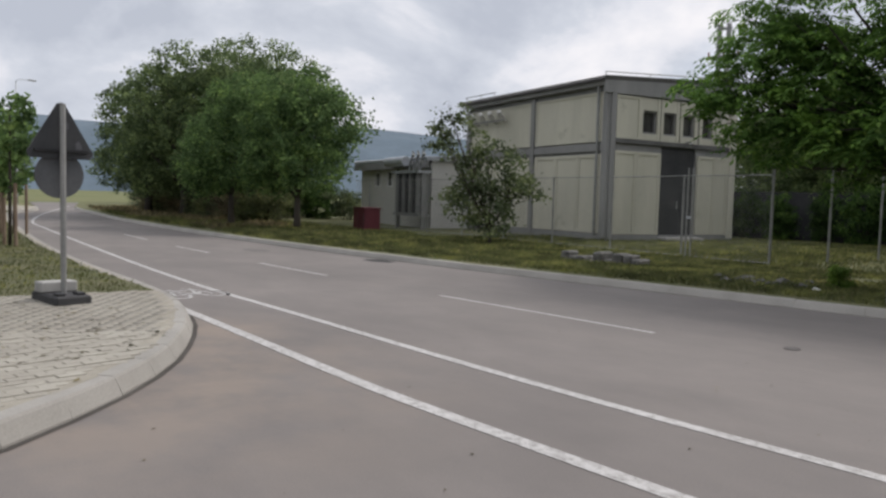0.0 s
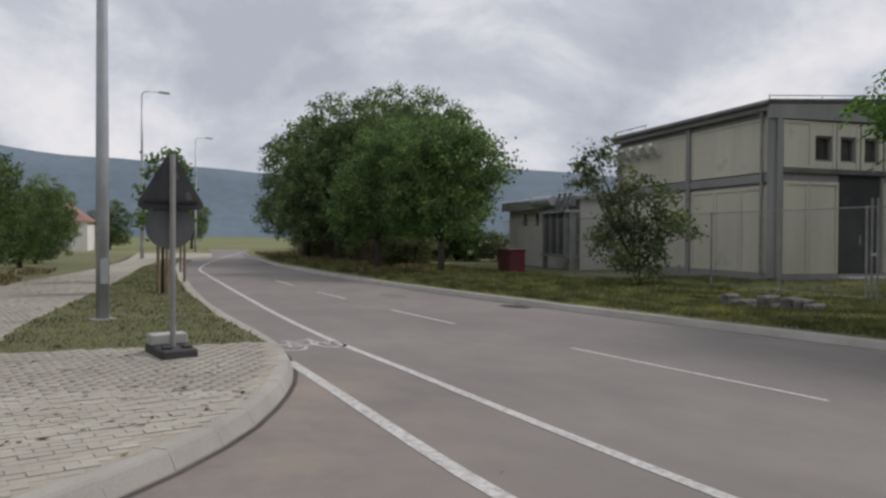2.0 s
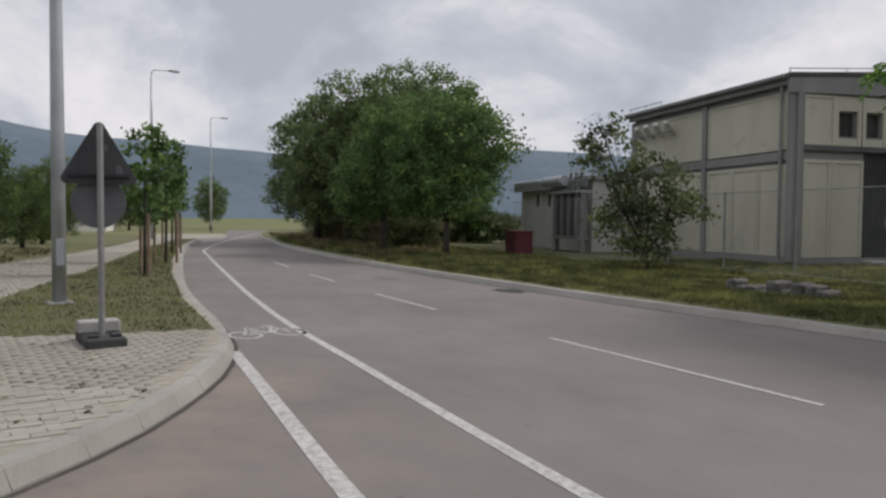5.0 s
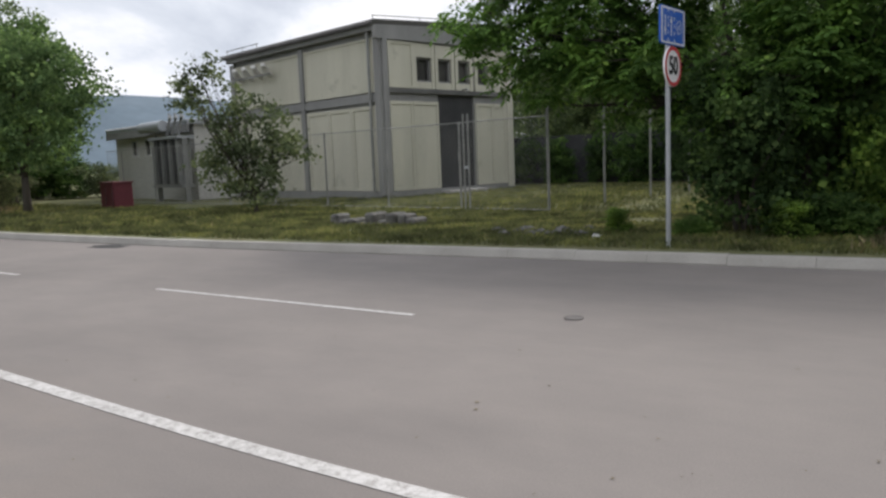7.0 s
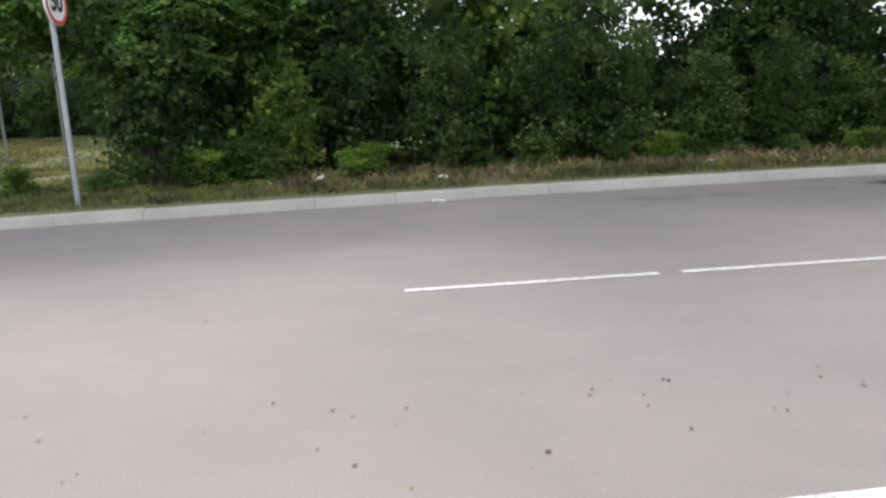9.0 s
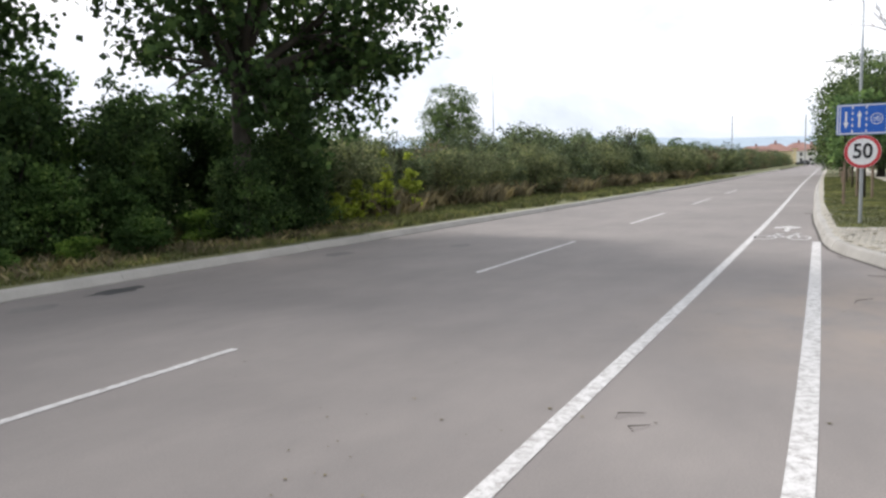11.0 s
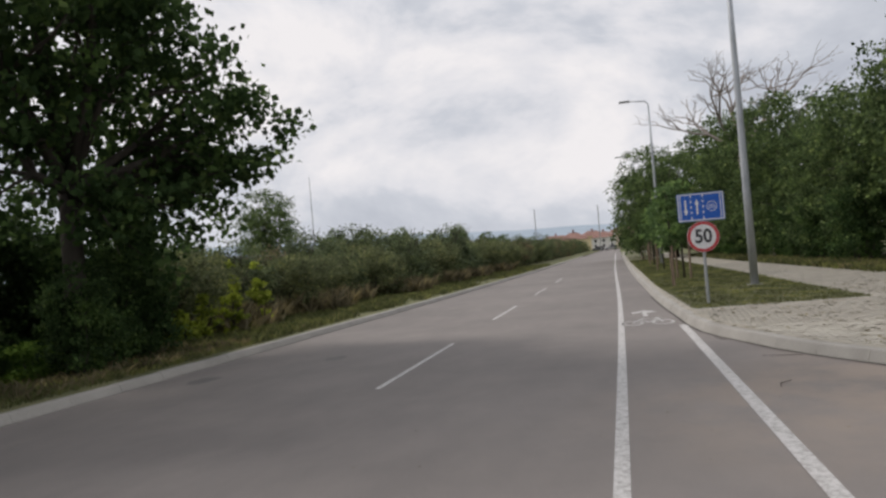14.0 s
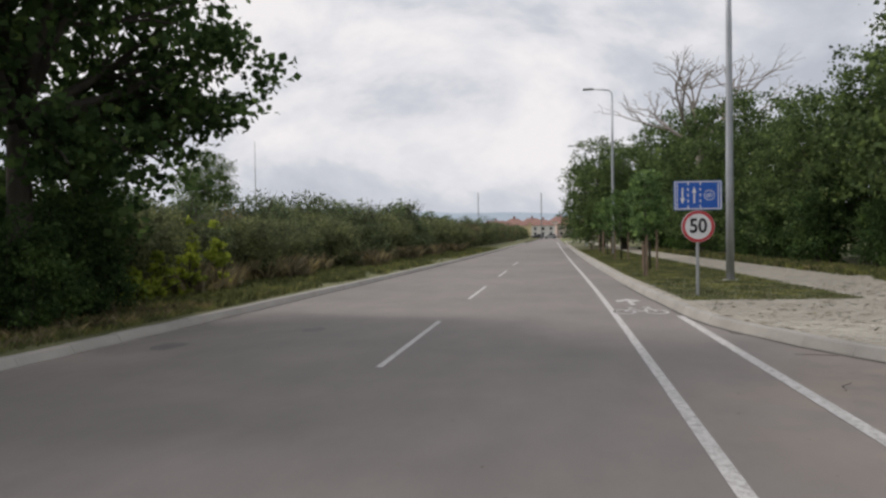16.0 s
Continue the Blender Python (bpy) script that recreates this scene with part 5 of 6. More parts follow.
# hedgerow going east on the far side: olive shrubs grown together, with shoots that stand out above
HEDGE = [
    shrub(240, pose(19.0, 11.6, 0.14), "olive-green hedgerow shrub with thin upright shoots", [(0, 0, 0.8, 1.2, 1.0, 0.85), (0.5, 0.2, 1.5, 1.0, 0.9, 0.7), (-0.6, 0.1, 1.6, 0.9, 0.9, 0.6), (0.1, 0.1, 2.2, 0.18, 0.18, 0.5), (-0.5, 0.0, 2.1, 0.14, 0.14, 0.45)], 5200, 0.085, L_OLIVE, group="hedgerow shrubs", clump=0.2),
    shrub(250, pose(23.0, 11.2, 0.14), "drying brown-green hedgerow shrub", [(0, 0, 0.7, 1.3, 1.1, 0.8), (0.5, 0.2, 1.4, 1.0, 0.9, 0.7), (-0.5, 0.1, 1.5, 0.9, 0.9, 0.7)], 4400, 0.08, L_BROWN, group="hedgerow shrubs", clump=0.2),
    shrub(260, pose(27.0, 11.8, 0.14), "grey-green hedgerow shrub with a feathery top", [(0, 0, 0.9, 1.1, 1.0, 0.9), (0.4, 0.2, 1.7, 0.9, 0.8, 0.7), (-0.3, 0.1, 2.3, 0.4, 0.4, 0.5), (0.5, 0.1, 2.5, 0.25, 0.25, 0.5), (0.1, 0.0, 2.9, 0.12, 0.12, 0.4)], 4600, 0.085, L_GREY, group="hedgerow shrubs", clump=0.2),
]
for i in range(96):
    x = 15.5 + i * 1.02 + rng.uniform(-0.5, 0.5)
    y = 10.5 - 0.012 * x + (2.3 if i % 2 else 0.0) + rng.uniform(0.0, 1.0)
    k = float(rng.uniform(0.74, 1.08)) * (0.85 if i % 2 == 0 and 18 < x < 34 else 1.0) * (1.12 if x > 34 else 1.0)
    copy_thing(HEDGE[(0, 0, 1, 2, 0, 2)[int(rng.integers(0, 6))]], pose(x, y, 0.14, 0, 0, float(rng.uniform(0, 360))) @ Matrix.Diagonal((k * 1.25, k * 1.25, k, 1)))
# undergrowth that hides the foot of the trees by the bend
for i in range(22):
    k = float(rng.uniform(0.6, 0.95))
    copy_thing(HEDGE[(0, 2, 0, 1)[i % 4]], pose(-31.5 - 0.95 * i, 10.9 + 0.09 * i + rng.uniform(0.0, 1.6), 0.14, 0, 0, float(rng.uniform(0, 360))) @ Matrix.Diagonal((k * 1.2, k * 1.2, k * 0.8, 1)))
for i in range(34):
    k = float(rng.uniform(0.9, 1.35))
    copy_thing(HEDGE[i % 3], pose(112 + 3.3 * i, 9.6 + rng.uniform(0.0, 2.5), 0.0, 0, 0, float(rng.uniform(0, 360))) @ Matrix.Diagonal((k * 1.6, k * 1.6, k, 1)))
for i in range(12):
    k = float(rng.uniform(0.7, 1.1))
    copy_thing(KINDS[(3, 0)[i % 2]], pose(-36.5 - 2.1 * i, 19.0 - 0.1 * i + rng.uniform(-0.8, 0.8), 0.14, 0, 0, float(rng.uniform(0, 360))) @ Matrix.Diagonal((k * 1.2, k * 1.2, k * 0.8, 1)))
for i in range(8):
    k = float(rng.uniform(0.55, 0.85))
    copy_thing(KINDS[i % 2], pose(-18.0 + 1.7 * i, 26.2 + rng.uniform(-0.4, 0.3), 0.14, 0, 0, float(rng.uniform(0, 360))) @ Matrix.Diagonal((k, k, k, 1)))
# low seedlings along the foot of the shrubs
for i in range(16):
    k = float(rng.uniform(0.12, 0.26))
    copy_thing(KINDS[(2, 0)[i % 2]], pose(-5.5 + 1.25 * i + rng.uniform(-0.6, 0.6), 8.9 + rng.uniform(-0.35, 0.3), 0.12, 0, 0, float(rng.uniform(0, 360))) @ Matrix.Diagonal((k * 1.7, k * 1.2, k * 0.8, 1)))
for x, y, k in ((12.6, 10.3, 0.72), (14.1, 10.7, 0.75), (15.9, 11.2, 0.7), (13.3, 12.0, 0.8), (17.6, 11.8, 0.72), (9.4, 10.4, 0.72), (10.2, 8.45, 0.5), (11.6, 8.7, 0.55), (12.6, 9.0, 0.6), (8.0, 11.4, 0.95), (6.9, 11.9, 0.9), (10.3, 11.8, 0.75), (5.6, 12.4, 0.75), (6.6, 12.1, 0.8)):
    copy_thing(KINDS[1], pose(x, y, 0.12, 0, 0, 97 * x) @ Matrix.Scale(k, 4))
# undergrowth in front of the two groves
for i in range(24):
    x = 12.5 + i * 2.1
    y = -9.9 + 0.062 * (x - 12) + rng.uniform(-0.8, 0.5)
    k = rng.uniform(0.55, 1.0)
    copy_thing(KINDS[int(rng.integers(0, 2))], pose(x, y, 0.14, 0, 0, float(rng.uniform(0, 360))) @ Matrix.Scale(k, 4))
for i in range(9):
    x = -11.5 - i * 2.0
    y = -8.6 + 0.25 * i + rng.uniform(-0.5, 0.4)
    copy_thing(KINDS[int(rng.integers(0, 2))], pose(x, y, 0.14, 0, 0, float(rng.uniform(0, 360))) @ Matrix.Scale(float(rng.uniform(0.5, 0.8)), 4))

for x, y, h in ((15.2, 9.1, 1.0), (16.1, 8.9, 1.7), (17.4, 8.9, 1.5), (14.6, 9.3, 0.7)):
    shrub(int(x * 10), pose(x, y, 0.14), "upright yellow-green weed on the verge", [(0, 0, h * 0.4, 0.28, 0.28, h * 0.4), (0, 0, h * 0.8, 0.16, 0.16, h * 0.3)], 700, 0.10, L_YELLOW, "tall_weed", "weed", 0.08, "tall weeds")

# ---- distance ----


def far_tree(x, y, s, seed):
    return copy_thing(back if seed % 2 else grove, pose(x, y, 0.0, 0, 0, 41 * seed) @ Matrix.Scale(s * (1.4 if x > 105 else 0.62 if x > 55 else 1.0), 4))


for i, (x, y, s) in enumerate(((106, 52, 1.25), (118, 46, 0.6), (135, 47, 0.7), (150, 44, 0.65), (160, 24, 0.5), (90, -8, 0.85), (108, -9, 0.8), (-70, 22, 0.7), (-85, 26, 0.8), (-100, 14, 0.7), (-95, 4, 0.7), (-60, -3, 0.6), (175, 30, 0.62), (190, 40, 0.75))):
    far_tree(x, y, s, i)


def gabled_house(m, w, d, h, rise, wall, label, wins=3):
    """A plain house: walls, hipped roof, windows and a chimney."""
    s = thing("house", label, "house", m)
    part("wall", boxm(-w / 2, -d / 2, -0.2, w / 2, d / 2, h), wall, s)
    bm = bmesh.new()
    e = 0.35
    lo = [bm.verts.new(v) for v in ((-w / 2 - e, -d / 2 - e, h), (w / 2 + e, -d / 2 - e, h), (w / 2 + e, d / 2 + e, h), (-w / 2 - e, d / 2 + e, h))]
    hi = [bm.verts.new((-w / 2 + d * 0.35, 0, h + rise)), bm.verts.new((w / 2 - d * 0.35, 0, h + rise))]
    for f in ((lo[0], lo[1], hi[1], hi[0]), (lo[1], lo[2], hi[1]), (lo[2], lo[3], hi[0], hi[1]), (lo[3], lo[0], hi[0])):
        bm.faces.new(f)
    bm.faces.new(list(reversed(lo)))
    roof = part("roof", bm, M_TILE, s, "red clay tile roof")
    part("chimney", boxm(-0.3, -0.3, h + rise * 0.5, 0.3, 0.3, h + rise + 0.8), M_BRICKRED, roof)
    for k in range(wins):
        x = -w / 2 + (k + 0.5) * w / wins
        for z in ([1.0] if h < 4 else [1.0, h - 1.7]):
            f = part("window", boxm(x - 0.5, -d / 2 - 0.05, z, x + 0.5, -d / 2, z + 1.2), M_WHITE, s)
            part("pane", boxm(x - 0.42, -d / 2 - 0.07, z + 0.08, x + 0.42, -d / 2 - 0.05, z + 1.12), M_GLASS, f)
    return s


gabled_house(pose(232, 13.2, 0.0, 0, 0, -85), 8.6, 9.0, 4.0, 2.2, M_WALLY, "small ochre house with a red tiled roof", 1)
for i, (x, y, w, h) in enumerate(((262, 4.8, 8, 4.4), (268, -3.2, 7, 4.6), (292, 9.5, 9, 5.6), (300, -1.5, 10, 6.2), (285, -12.0, 10, 5.4), (300, 24, 12, 5.0), (318, 40, 12, 5.0), (280, -24, 11, 5.2))):
    gabled_house(pose(x, y, -0.1, 0, 0, -90 + 7 * (i % 3)), w, 8, h, 2.0, (M_WALLW, M_WALLP, M_WALLY)[i % 3], "pale rendered town house with a faded red tiled roof", 3)
gabled_house(pose(-92, -2.0, 0, 0, 0, 80), 8, 8, 3.0, 2.4, M_WALLW, "white house with a steep orange roof", 2)

mast2 = thing("radio_mast", "thin lattice radio mast in the distance", "mast", pose(88.5, 37.2, 0.0))
part("pole", tubem([(0, 0, -0.1), (0, 0, 13.3)], [0.09, 0.03], 6), M_OLDSTEEL, mast2)
for x, y, h in ((190, 20, 12), (178, 4, 11)):
    far_mast = thing("radio_mast", "thin aerial behind the roofs", "mast", pose(x, y, 0.0))
    part("pole", tubem([(0, 0, -0.1), (0, 0, h)], 0.1, 6), M_OLDSTEEL, far_mast)

# sheds and sheet fence behind the hedgerow
sheets = thing("sheet_fence", "faded blue-grey sheet fence behind the hedgerow", "fence", pose(22, 16.5, 0.1, 0, 0, -4))
for i in range(26):
    part("panel", boxm(i * 2.0, -0.02, 0, i * 2.0 + 1.96, 0.02, 1.8 + 0.1 * (i % 3)), M_PANEL, sheets)
shed = thing("shed", "low shed with faded red wall behind the shrubs", "shed", pose(33, 18.5, 0.1, 0, 0, -8))
part("wall", boxm(0, 0, 0, 7, 4, 2.3), M_BRICKRED, shed)
part("roof", boxm(-0.3, -0.4, 2.3, 7.3, 4.3, 2.42), M_OLDSTEEL, shed)
part("door", boxm(2.5, -0.04, 0, 3.4, 0.0, 1.9), M_DARKDOOR, shed)


def ridge(name, az0, az1, dist, heights, seed, label, material):
    """A far range of hills: a curved slope with an uneven crest."""
    bm = bmesh.new()
    n, rows = 90, []
    for i in range(n + 1):
        u = i / n
        a = radians(az0 + (az1 - az0) * u)
        k = u * (len(heights) - 1)
        j = min(int(k), len(heights) - 2)
        w = k - j
        w = w * w * (3 - 2 * w)
        h = heights[j] * (1 - w) + heights[j + 1] * w + dist * 0.004 * noise.noise((u * 14, seed, 0)) + dist * 0.0015 * noise.noise((u * 60, seed, 3))
        rows.append([bm.verts.new((math.cos(a) * r, math.sin(a) * r, z)) for r, z in ((dist * 0.75, -4), (dist * 0.85, h * 0.40 + 0.006 * dist * noise.noise((u * 20, seed, 7))), (dist * 0.93, h * 0.78 + 0.006 * dist * noise.noise((u * 26, seed, 9))), (dist, h), (dist * 1.1, h * 0.6))])
    for a, b in zip(rows, rows[1:]):
        for k in range(4):
            bm.faces.new((a[k], a[k + 1], b[k + 1], b[k]))
    bmesh.ops.recalc_face_normals(bm, faces=bm.faces)
    return tagged(part(name, bm, material, smooth=True), label, "hills", kind="structure")


# no air is modelled: the hills' blue haze is only their base colour
ridge("backdrop_hills_west", 120, 262, 1500, [72, 120, 138, 124, 146, 188, 200, 192, 172, 144, 72], 1.3, "wooded hills on the horizon, blue haze painted in", M_HILL)
ridge("backdrop_hills_east", -50, 60, 2400, [30, 40, 48, 60, 72, 88, 96, 88, 50], 4.1, "low hills beyond the town, pale haze painted in", M_HILL_FAR)

# ---- the yellow car ----
car = thing("hatchback_car", "yellow small hatchback parked half on the footway", "car", pose(7.5, -5.21, 0.065, 0, -3.0, -3))


def lofted(sections, material, name, parent, label="", smooth=True):
    """A skin over cross sections: (x, half width, sill z, shoulder z, shoulder width factor)."""
    bm = bmesh.new()
    rows = []
    for x, w, z0, z1, f in sections:
        prof = [(w * 0.86, z0), (w * 0.98, z0 + 0.12 * (z1 - z0)), (w, z0 + 0.5 * (z1 - z0)), (w * 0.985, z0 + 0.8 * (z1 - z0)), (w * f, z1 - 0.02), (w * f * 0.6, z1 + 0.02), (0, z1 + 0.03)]
        rows.append([bm.verts.new((x, s * y, z)) for s, pr in ((1, prof), (-1, list(reversed(prof[:-1])))) for y, z in pr])
    for a, b in zip(rows, rows[1:]):
        for i in range(len(a) - 1):
            bm.faces.new((a[i], a[i + 1], b[i + 1], b[i]))
        bm.faces.new((a[-1], a[0], b[0], b[-1]))
    bm.faces.new(rows[0]), bm.faces.new(list(reversed(rows[-1])))
    bmesh.ops.recalc_face_normals(bm, faces=bm.faces)
    return part(name, bm, material, parent, label, smooth)


body = lofted([(-1.75, 0.60, 0.34, 0.70, 0.90), (-1.68, 0.74, 0.26, 0.86, 0.92), (-1.3, 0.79, 0.20, 0.92, 0.93), (-0.4, 0.80, 0.19, 0.92, 0.94), (0.6, 0.80, 0.19, 0.92, 0.93), (1.1, 0.79, 0.20, 0.89, 0.90), (1.55, 0.76, 0.22, 0.80, 0.86), (1.82, 0.66, 0.26, 0.66, 0.84), (1.92, 0.46, 0.32, 0.56, 0.85)], M_YELLOW, "body", car, "glossy yellow bodywork")
lofted([(-1.66, 0.66, 0.86, 1.0, 0.9), (-1.35, 0.70, 0.88, 1.36, 0.78), (-0.6, 0.71, 0.90, 1.42, 0.80), (0.1, 0.71, 0.90, 1.36, 0.80), (0.62, 0.71, 0.90, 1.02, 0.88), (0.85, 0.70, 0.88, 0.92, 0.9)], M_GLASS, "windows", car, "dark glass of the cabin")
lofted([(-1.36, 0.56, 1.34, 1.40, 0.8), (-0.6, 0.585, 1.40, 1.45, 0.82), (0.08, 0.58, 1.34, 1.39, 0.8)], M_YELLOW, "roof", car)
for s in (1, -1):
    part("side_moulding", boxm(-0.95, s * 0.79, 0.50, 0.85, s * 0.825, 0.57, 0.01), M_BLACK, body)
    part("mirror", boxm(0.36, s * 0.78, 0.93, 0.48, s * 0.93, 1.03, 0.03), M_BLACK, body, "black door mirror")
    part("headlight", boxm(1.62, s * 0.40, 0.55, 1.84, s * 0.66, 0.68, 0.03), M_GLASS, body)
    part("door_handle", boxm(-0.45, s * 0.79, 0.76, -0.25, s * 0.815, 0.80, 0.008), M_BLACK, body)
    for x in (-1.17, 1.2):
        arch = bmesh.new()
        bmesh.ops.create_cone(arch, cap_ends=True, segments=28, radius1=0.335, radius2=0.335, depth=0.06, matrix=Matrix.Translation((x, s * 0.775, 0.29)) @ Matrix.Rotation(radians(90), 4, "X"))
        part("wheel_arch", arch, M_BLACK, body)
        wh = bmesh.new()
        bmesh.ops.create_cone(wh, cap_ends=True, segments=28, radius1=0.285, radius2=0.285, depth=0.17, matrix=Matrix.Rotation(radians(90), 4, "X"))
        bmesh.ops.bevel(wh, geom=[e for e in wh.edges if abs(e.verts[0].co.y - e.verts[1].co.y) < 0.01], offset=0.03, segments=2, affect="EDGES")
        wheel = part("wheel", wh, M_RUBBER, car, "black tyre with alloy rim")
        wheel.location = (x, s * 0.715, 0.285)
        rim = bmesh.new()
        for k in range(5):
            a = 2 * math.pi * k / 5
            tube(rim, [(0, s * 0.092, 0), (0.185 * math.cos(a), s * 0.090, 0.185 * math.sin(a))], [0.035, 0.026], 6)
        hub = ring(0.205, 0.07, s * 0.089, 28)
        me = bpy.data.meshes.new("tmp")
        hub.to_mesh(me), hub.free()
        rim.from_mesh(me)
        bpy.data.meshes.remove(me)
        part("rim", rim, M_RIM, wheel)



def far_car(m, paint, label):
    c = thing("parked_car", label, "car", m, "parked cars")
    lofted([(-1.9, 0.62, 0.34, 0.72, 0.90), (-1.75, 0.78, 0.24, 0.88, 0.92), (0.6, 0.82, 0.20, 0.92, 0.93), (1.6, 0.78, 0.22, 0.82, 0.86), (2.0, 0.55, 0.30, 0.58, 0.85)], paint, "body", c)
    lofted([(-1.6, 0.68, 0.86, 1.0, 0.9), (-1.2, 0.72, 0.88, 1.38, 0.80), (0.1, 0.72, 0.90, 1.40, 0.80), (0.9, 0.71, 0.88, 0.96, 0.9)], M_GLASS, "windows", c)
    for x in (-1.2, 1.25):
        for y in (-0.74, 0.74):
            w = bmesh.new()
            bmesh.ops.create_cone(w, cap_ends=True, segments=16, radius1=0.3, radius2=0.3, depth=0.18, matrix=Matrix.Translation((x, y, 0.3)) @ Matrix.Rotation(radians(90), 4, "X"))
            part("wheel", w, M_RUBBER, c)
    return c


for x, y, a, paint, label in ((226, 2.2, 80, M_OLDSTEEL, "grey car parked where the road ends"), (229, 6.0, 95, M_DARKDOOR, "dark car parked where the road ends"), (224, -3.2, 90, M_DARKDOOR, "dark car parked by the verge"), (112, -6.4, 8, M_WALLW, "white car parked behind the street trees"), (122, -7.2, 4, M_WALLG, "silver car parked behind the street trees")):
    far_car(pose(x, y, 0.0 if x > 200 else 0.12, 0, 0, a), paint, label)

# ---- small things on the ground ----
cover = thing("gully_cover", "small round iron valve cap flush with the road", "valve cap", pose(-3.70, 3.42, 0.004))
bm = bmesh.new()
bmesh.ops.create_cone(bm, cap_ends=True, segments=24, radius1=0.075, radius2=0.075, depth=0.006)
part("lid", bm, M_PATCH, cover)
part("frame", tubem([(0.082 * math.cos(2 * math.pi * k / 24), 0.082 * math.sin(2 * math.pi * k / 24), 0.002) for k in range(25)], 0.005, 5), M_PATCH, cover)
for x, y, w, d in ((4.72, 6.45, 0.34, 0.22), (5.95, 6.6, 0.5, 0.25), (12.0, 4.75, 0.36, 0.22), (-14.5, 5.75, 0.6, 0.35), (-18.5, 4.6, 0.7, 0.4), (10.2, 6.2, 0.4, 0.25), (2.8, 6.4, 0.5, 0.3), (3.6, 6.35, 0.3, 0.2)):
    g = thing("road_patch", "dark sunken patch in the asphalt near the kerb", "road patch", pose(x, y, 0.003))
    rng2 = np.random.default_rng(int(abs(x) * 10))
    bm = bmesh.new()
    bm.faces.new([bm.verts.new((w * math.cos(a) * q, d * math.sin(a) * q, 0)) for a, q in ((2 * math.pi * k / 14, rng2.uniform(0.6, 1.0)) for k in range(14))])
    part("patch", bm, M_SOOT if x in (5.95, -14.5) else M_PATCH, g)
plate_ = thing("sunken_cover", "dark iron grating in a concrete rim in the paving", "manhole cover", pose(13.6, -5.5, 0.155, 0, 0, -50))
part("rim", boxm(-0.55, -0.36, -0.01, 0.55, 0.36, 0.012), M_BLOCK, plate_)
for i in range(9):
    part("grate_bar", boxm(-0.48 + i * 0.11, -0.3, 0.01, -0.40 + i * 0.11, 0.3, 0.026), M_DARKDOOR, plate_)

# grit and crumbs on the asphalt
rng4 = np.random.default_rng(44)
pts = np.concatenate([rng4.uniform((-9, -3.5), (12, 3.0), (160, 2)), rng4.normal((0.8, 0.9), (1.6, 0.35), (60, 2)), rng4.uniform((-12, 5.9), (14, 6.6), (60, 2))])
v, f = leaves(rng4, np.concatenate([pts, np.full((len(pts), 1), 0.008)], 1), 0.027, 0.0)
v[:, 2] = 0.006 + np.abs(v[:, 2] - 0.008) * 0.1
tagged(new("road_grit", mesh_of("road_grit", v, f, L_LITTER)), "dark crumbs and leaf bits on the asphalt", "grit", kind="stuff")
for x, y, a, n in ((3.72, -0.34, -42, 0.2), (3.54, -0.44, -28, 0.14), (8.05, -1.63, -25, 0.4), (11.8, -1.47, 20, 0.35), (9.9, -1.95, 80, 0.45), (21.5, -0.95, 60, 0.6)):
    tw = tagged(part("twig", tubem([(-n / 2, 0, 0.012), (-0.05, 0.05, 0.02), (n / 2, 0.0, 0.012)], [0.003, 0.004, 0.002], 5), M_BARK), "thin dark twig lying on the road", "twig", "twigs")
    tw.matrix_basis = pose(x, y, 0.0, 0, 0, a)

# low broken concrete ring in the verge
well = thing("broken_well_ring", "low broken concrete slab edge in the grass", "rubble", pose(-10.9, 9.4, 0.1, 0, 0, 4))
rng3 = np.random.default_rng(5)
for i in range(9):
    x = -0.95 + i * 0.24
    part("stone", boxm(x, -0.25 + rng3.uniform(-0.06, 0.06), -0.05, x + 0.23, 0.25, 0.10 + rng3.uniform(0, 0.2), 0.04), M_ASH, well)
heap = thing("rubble_heap", "small heap of dark rubble at the verge", "rubble", pose(-6.4, 8.6, 0.12))
for i in range(26):
    x, y, r = rng3.normal() * 0.55, rng3.normal() * 0.3, rng3.uniform(0.05, 0.13)
    bm = bmesh.new()
    bmesh.ops.create_icosphere(bm, subdivisions=1, radius=r, matrix=Matrix.Translation((x, y, r * 0.4)) @ Matrix.Diagonal((1.2, 0.9, 0.6, 1)))
    part("stone", bm, M_ASH, heap)
for x, y, z, a in ((-1.3, 8.5, 0.19, 20), (-5.4, 8.0, 0.17, 70), (0.4, 8.1, 0.17, 10), (-6.0, -2.85, 0.0, 30), (0.2, 7.0, 0.0, 5), (4.3, 8.3, 0.18, 40)):
    bm = boxm(-0.07, -0.035, 0.0, 0.07, 0.035, 0.035, 0.012)
    for v in bm.verts:
        v.co += Vector(rng3.normal(size=3) * 0.012)
    ob = tagged(part("crumpled_wrapper", bm, M_LITTER), "crumpled white scrap of litter on the ground", "litter", "litter scraps")
    ob.matrix_basis = pose(x, y, z, 0, 0, a)

# ---- grass ----


def inside(xy, poly):
    x, y = xy[:, 0], xy[:, 1]
    ok = np.zeros(len(xy), bool)
    for (ax, ay), (bx, by) in zip(poly, [*poly[1:], poly[0]]):
        ok ^= ((ay > y) != (by > y)) & (x < (bx - ax) * (y - ay) / (by - ay + 1e-12) + ax)
    return ok


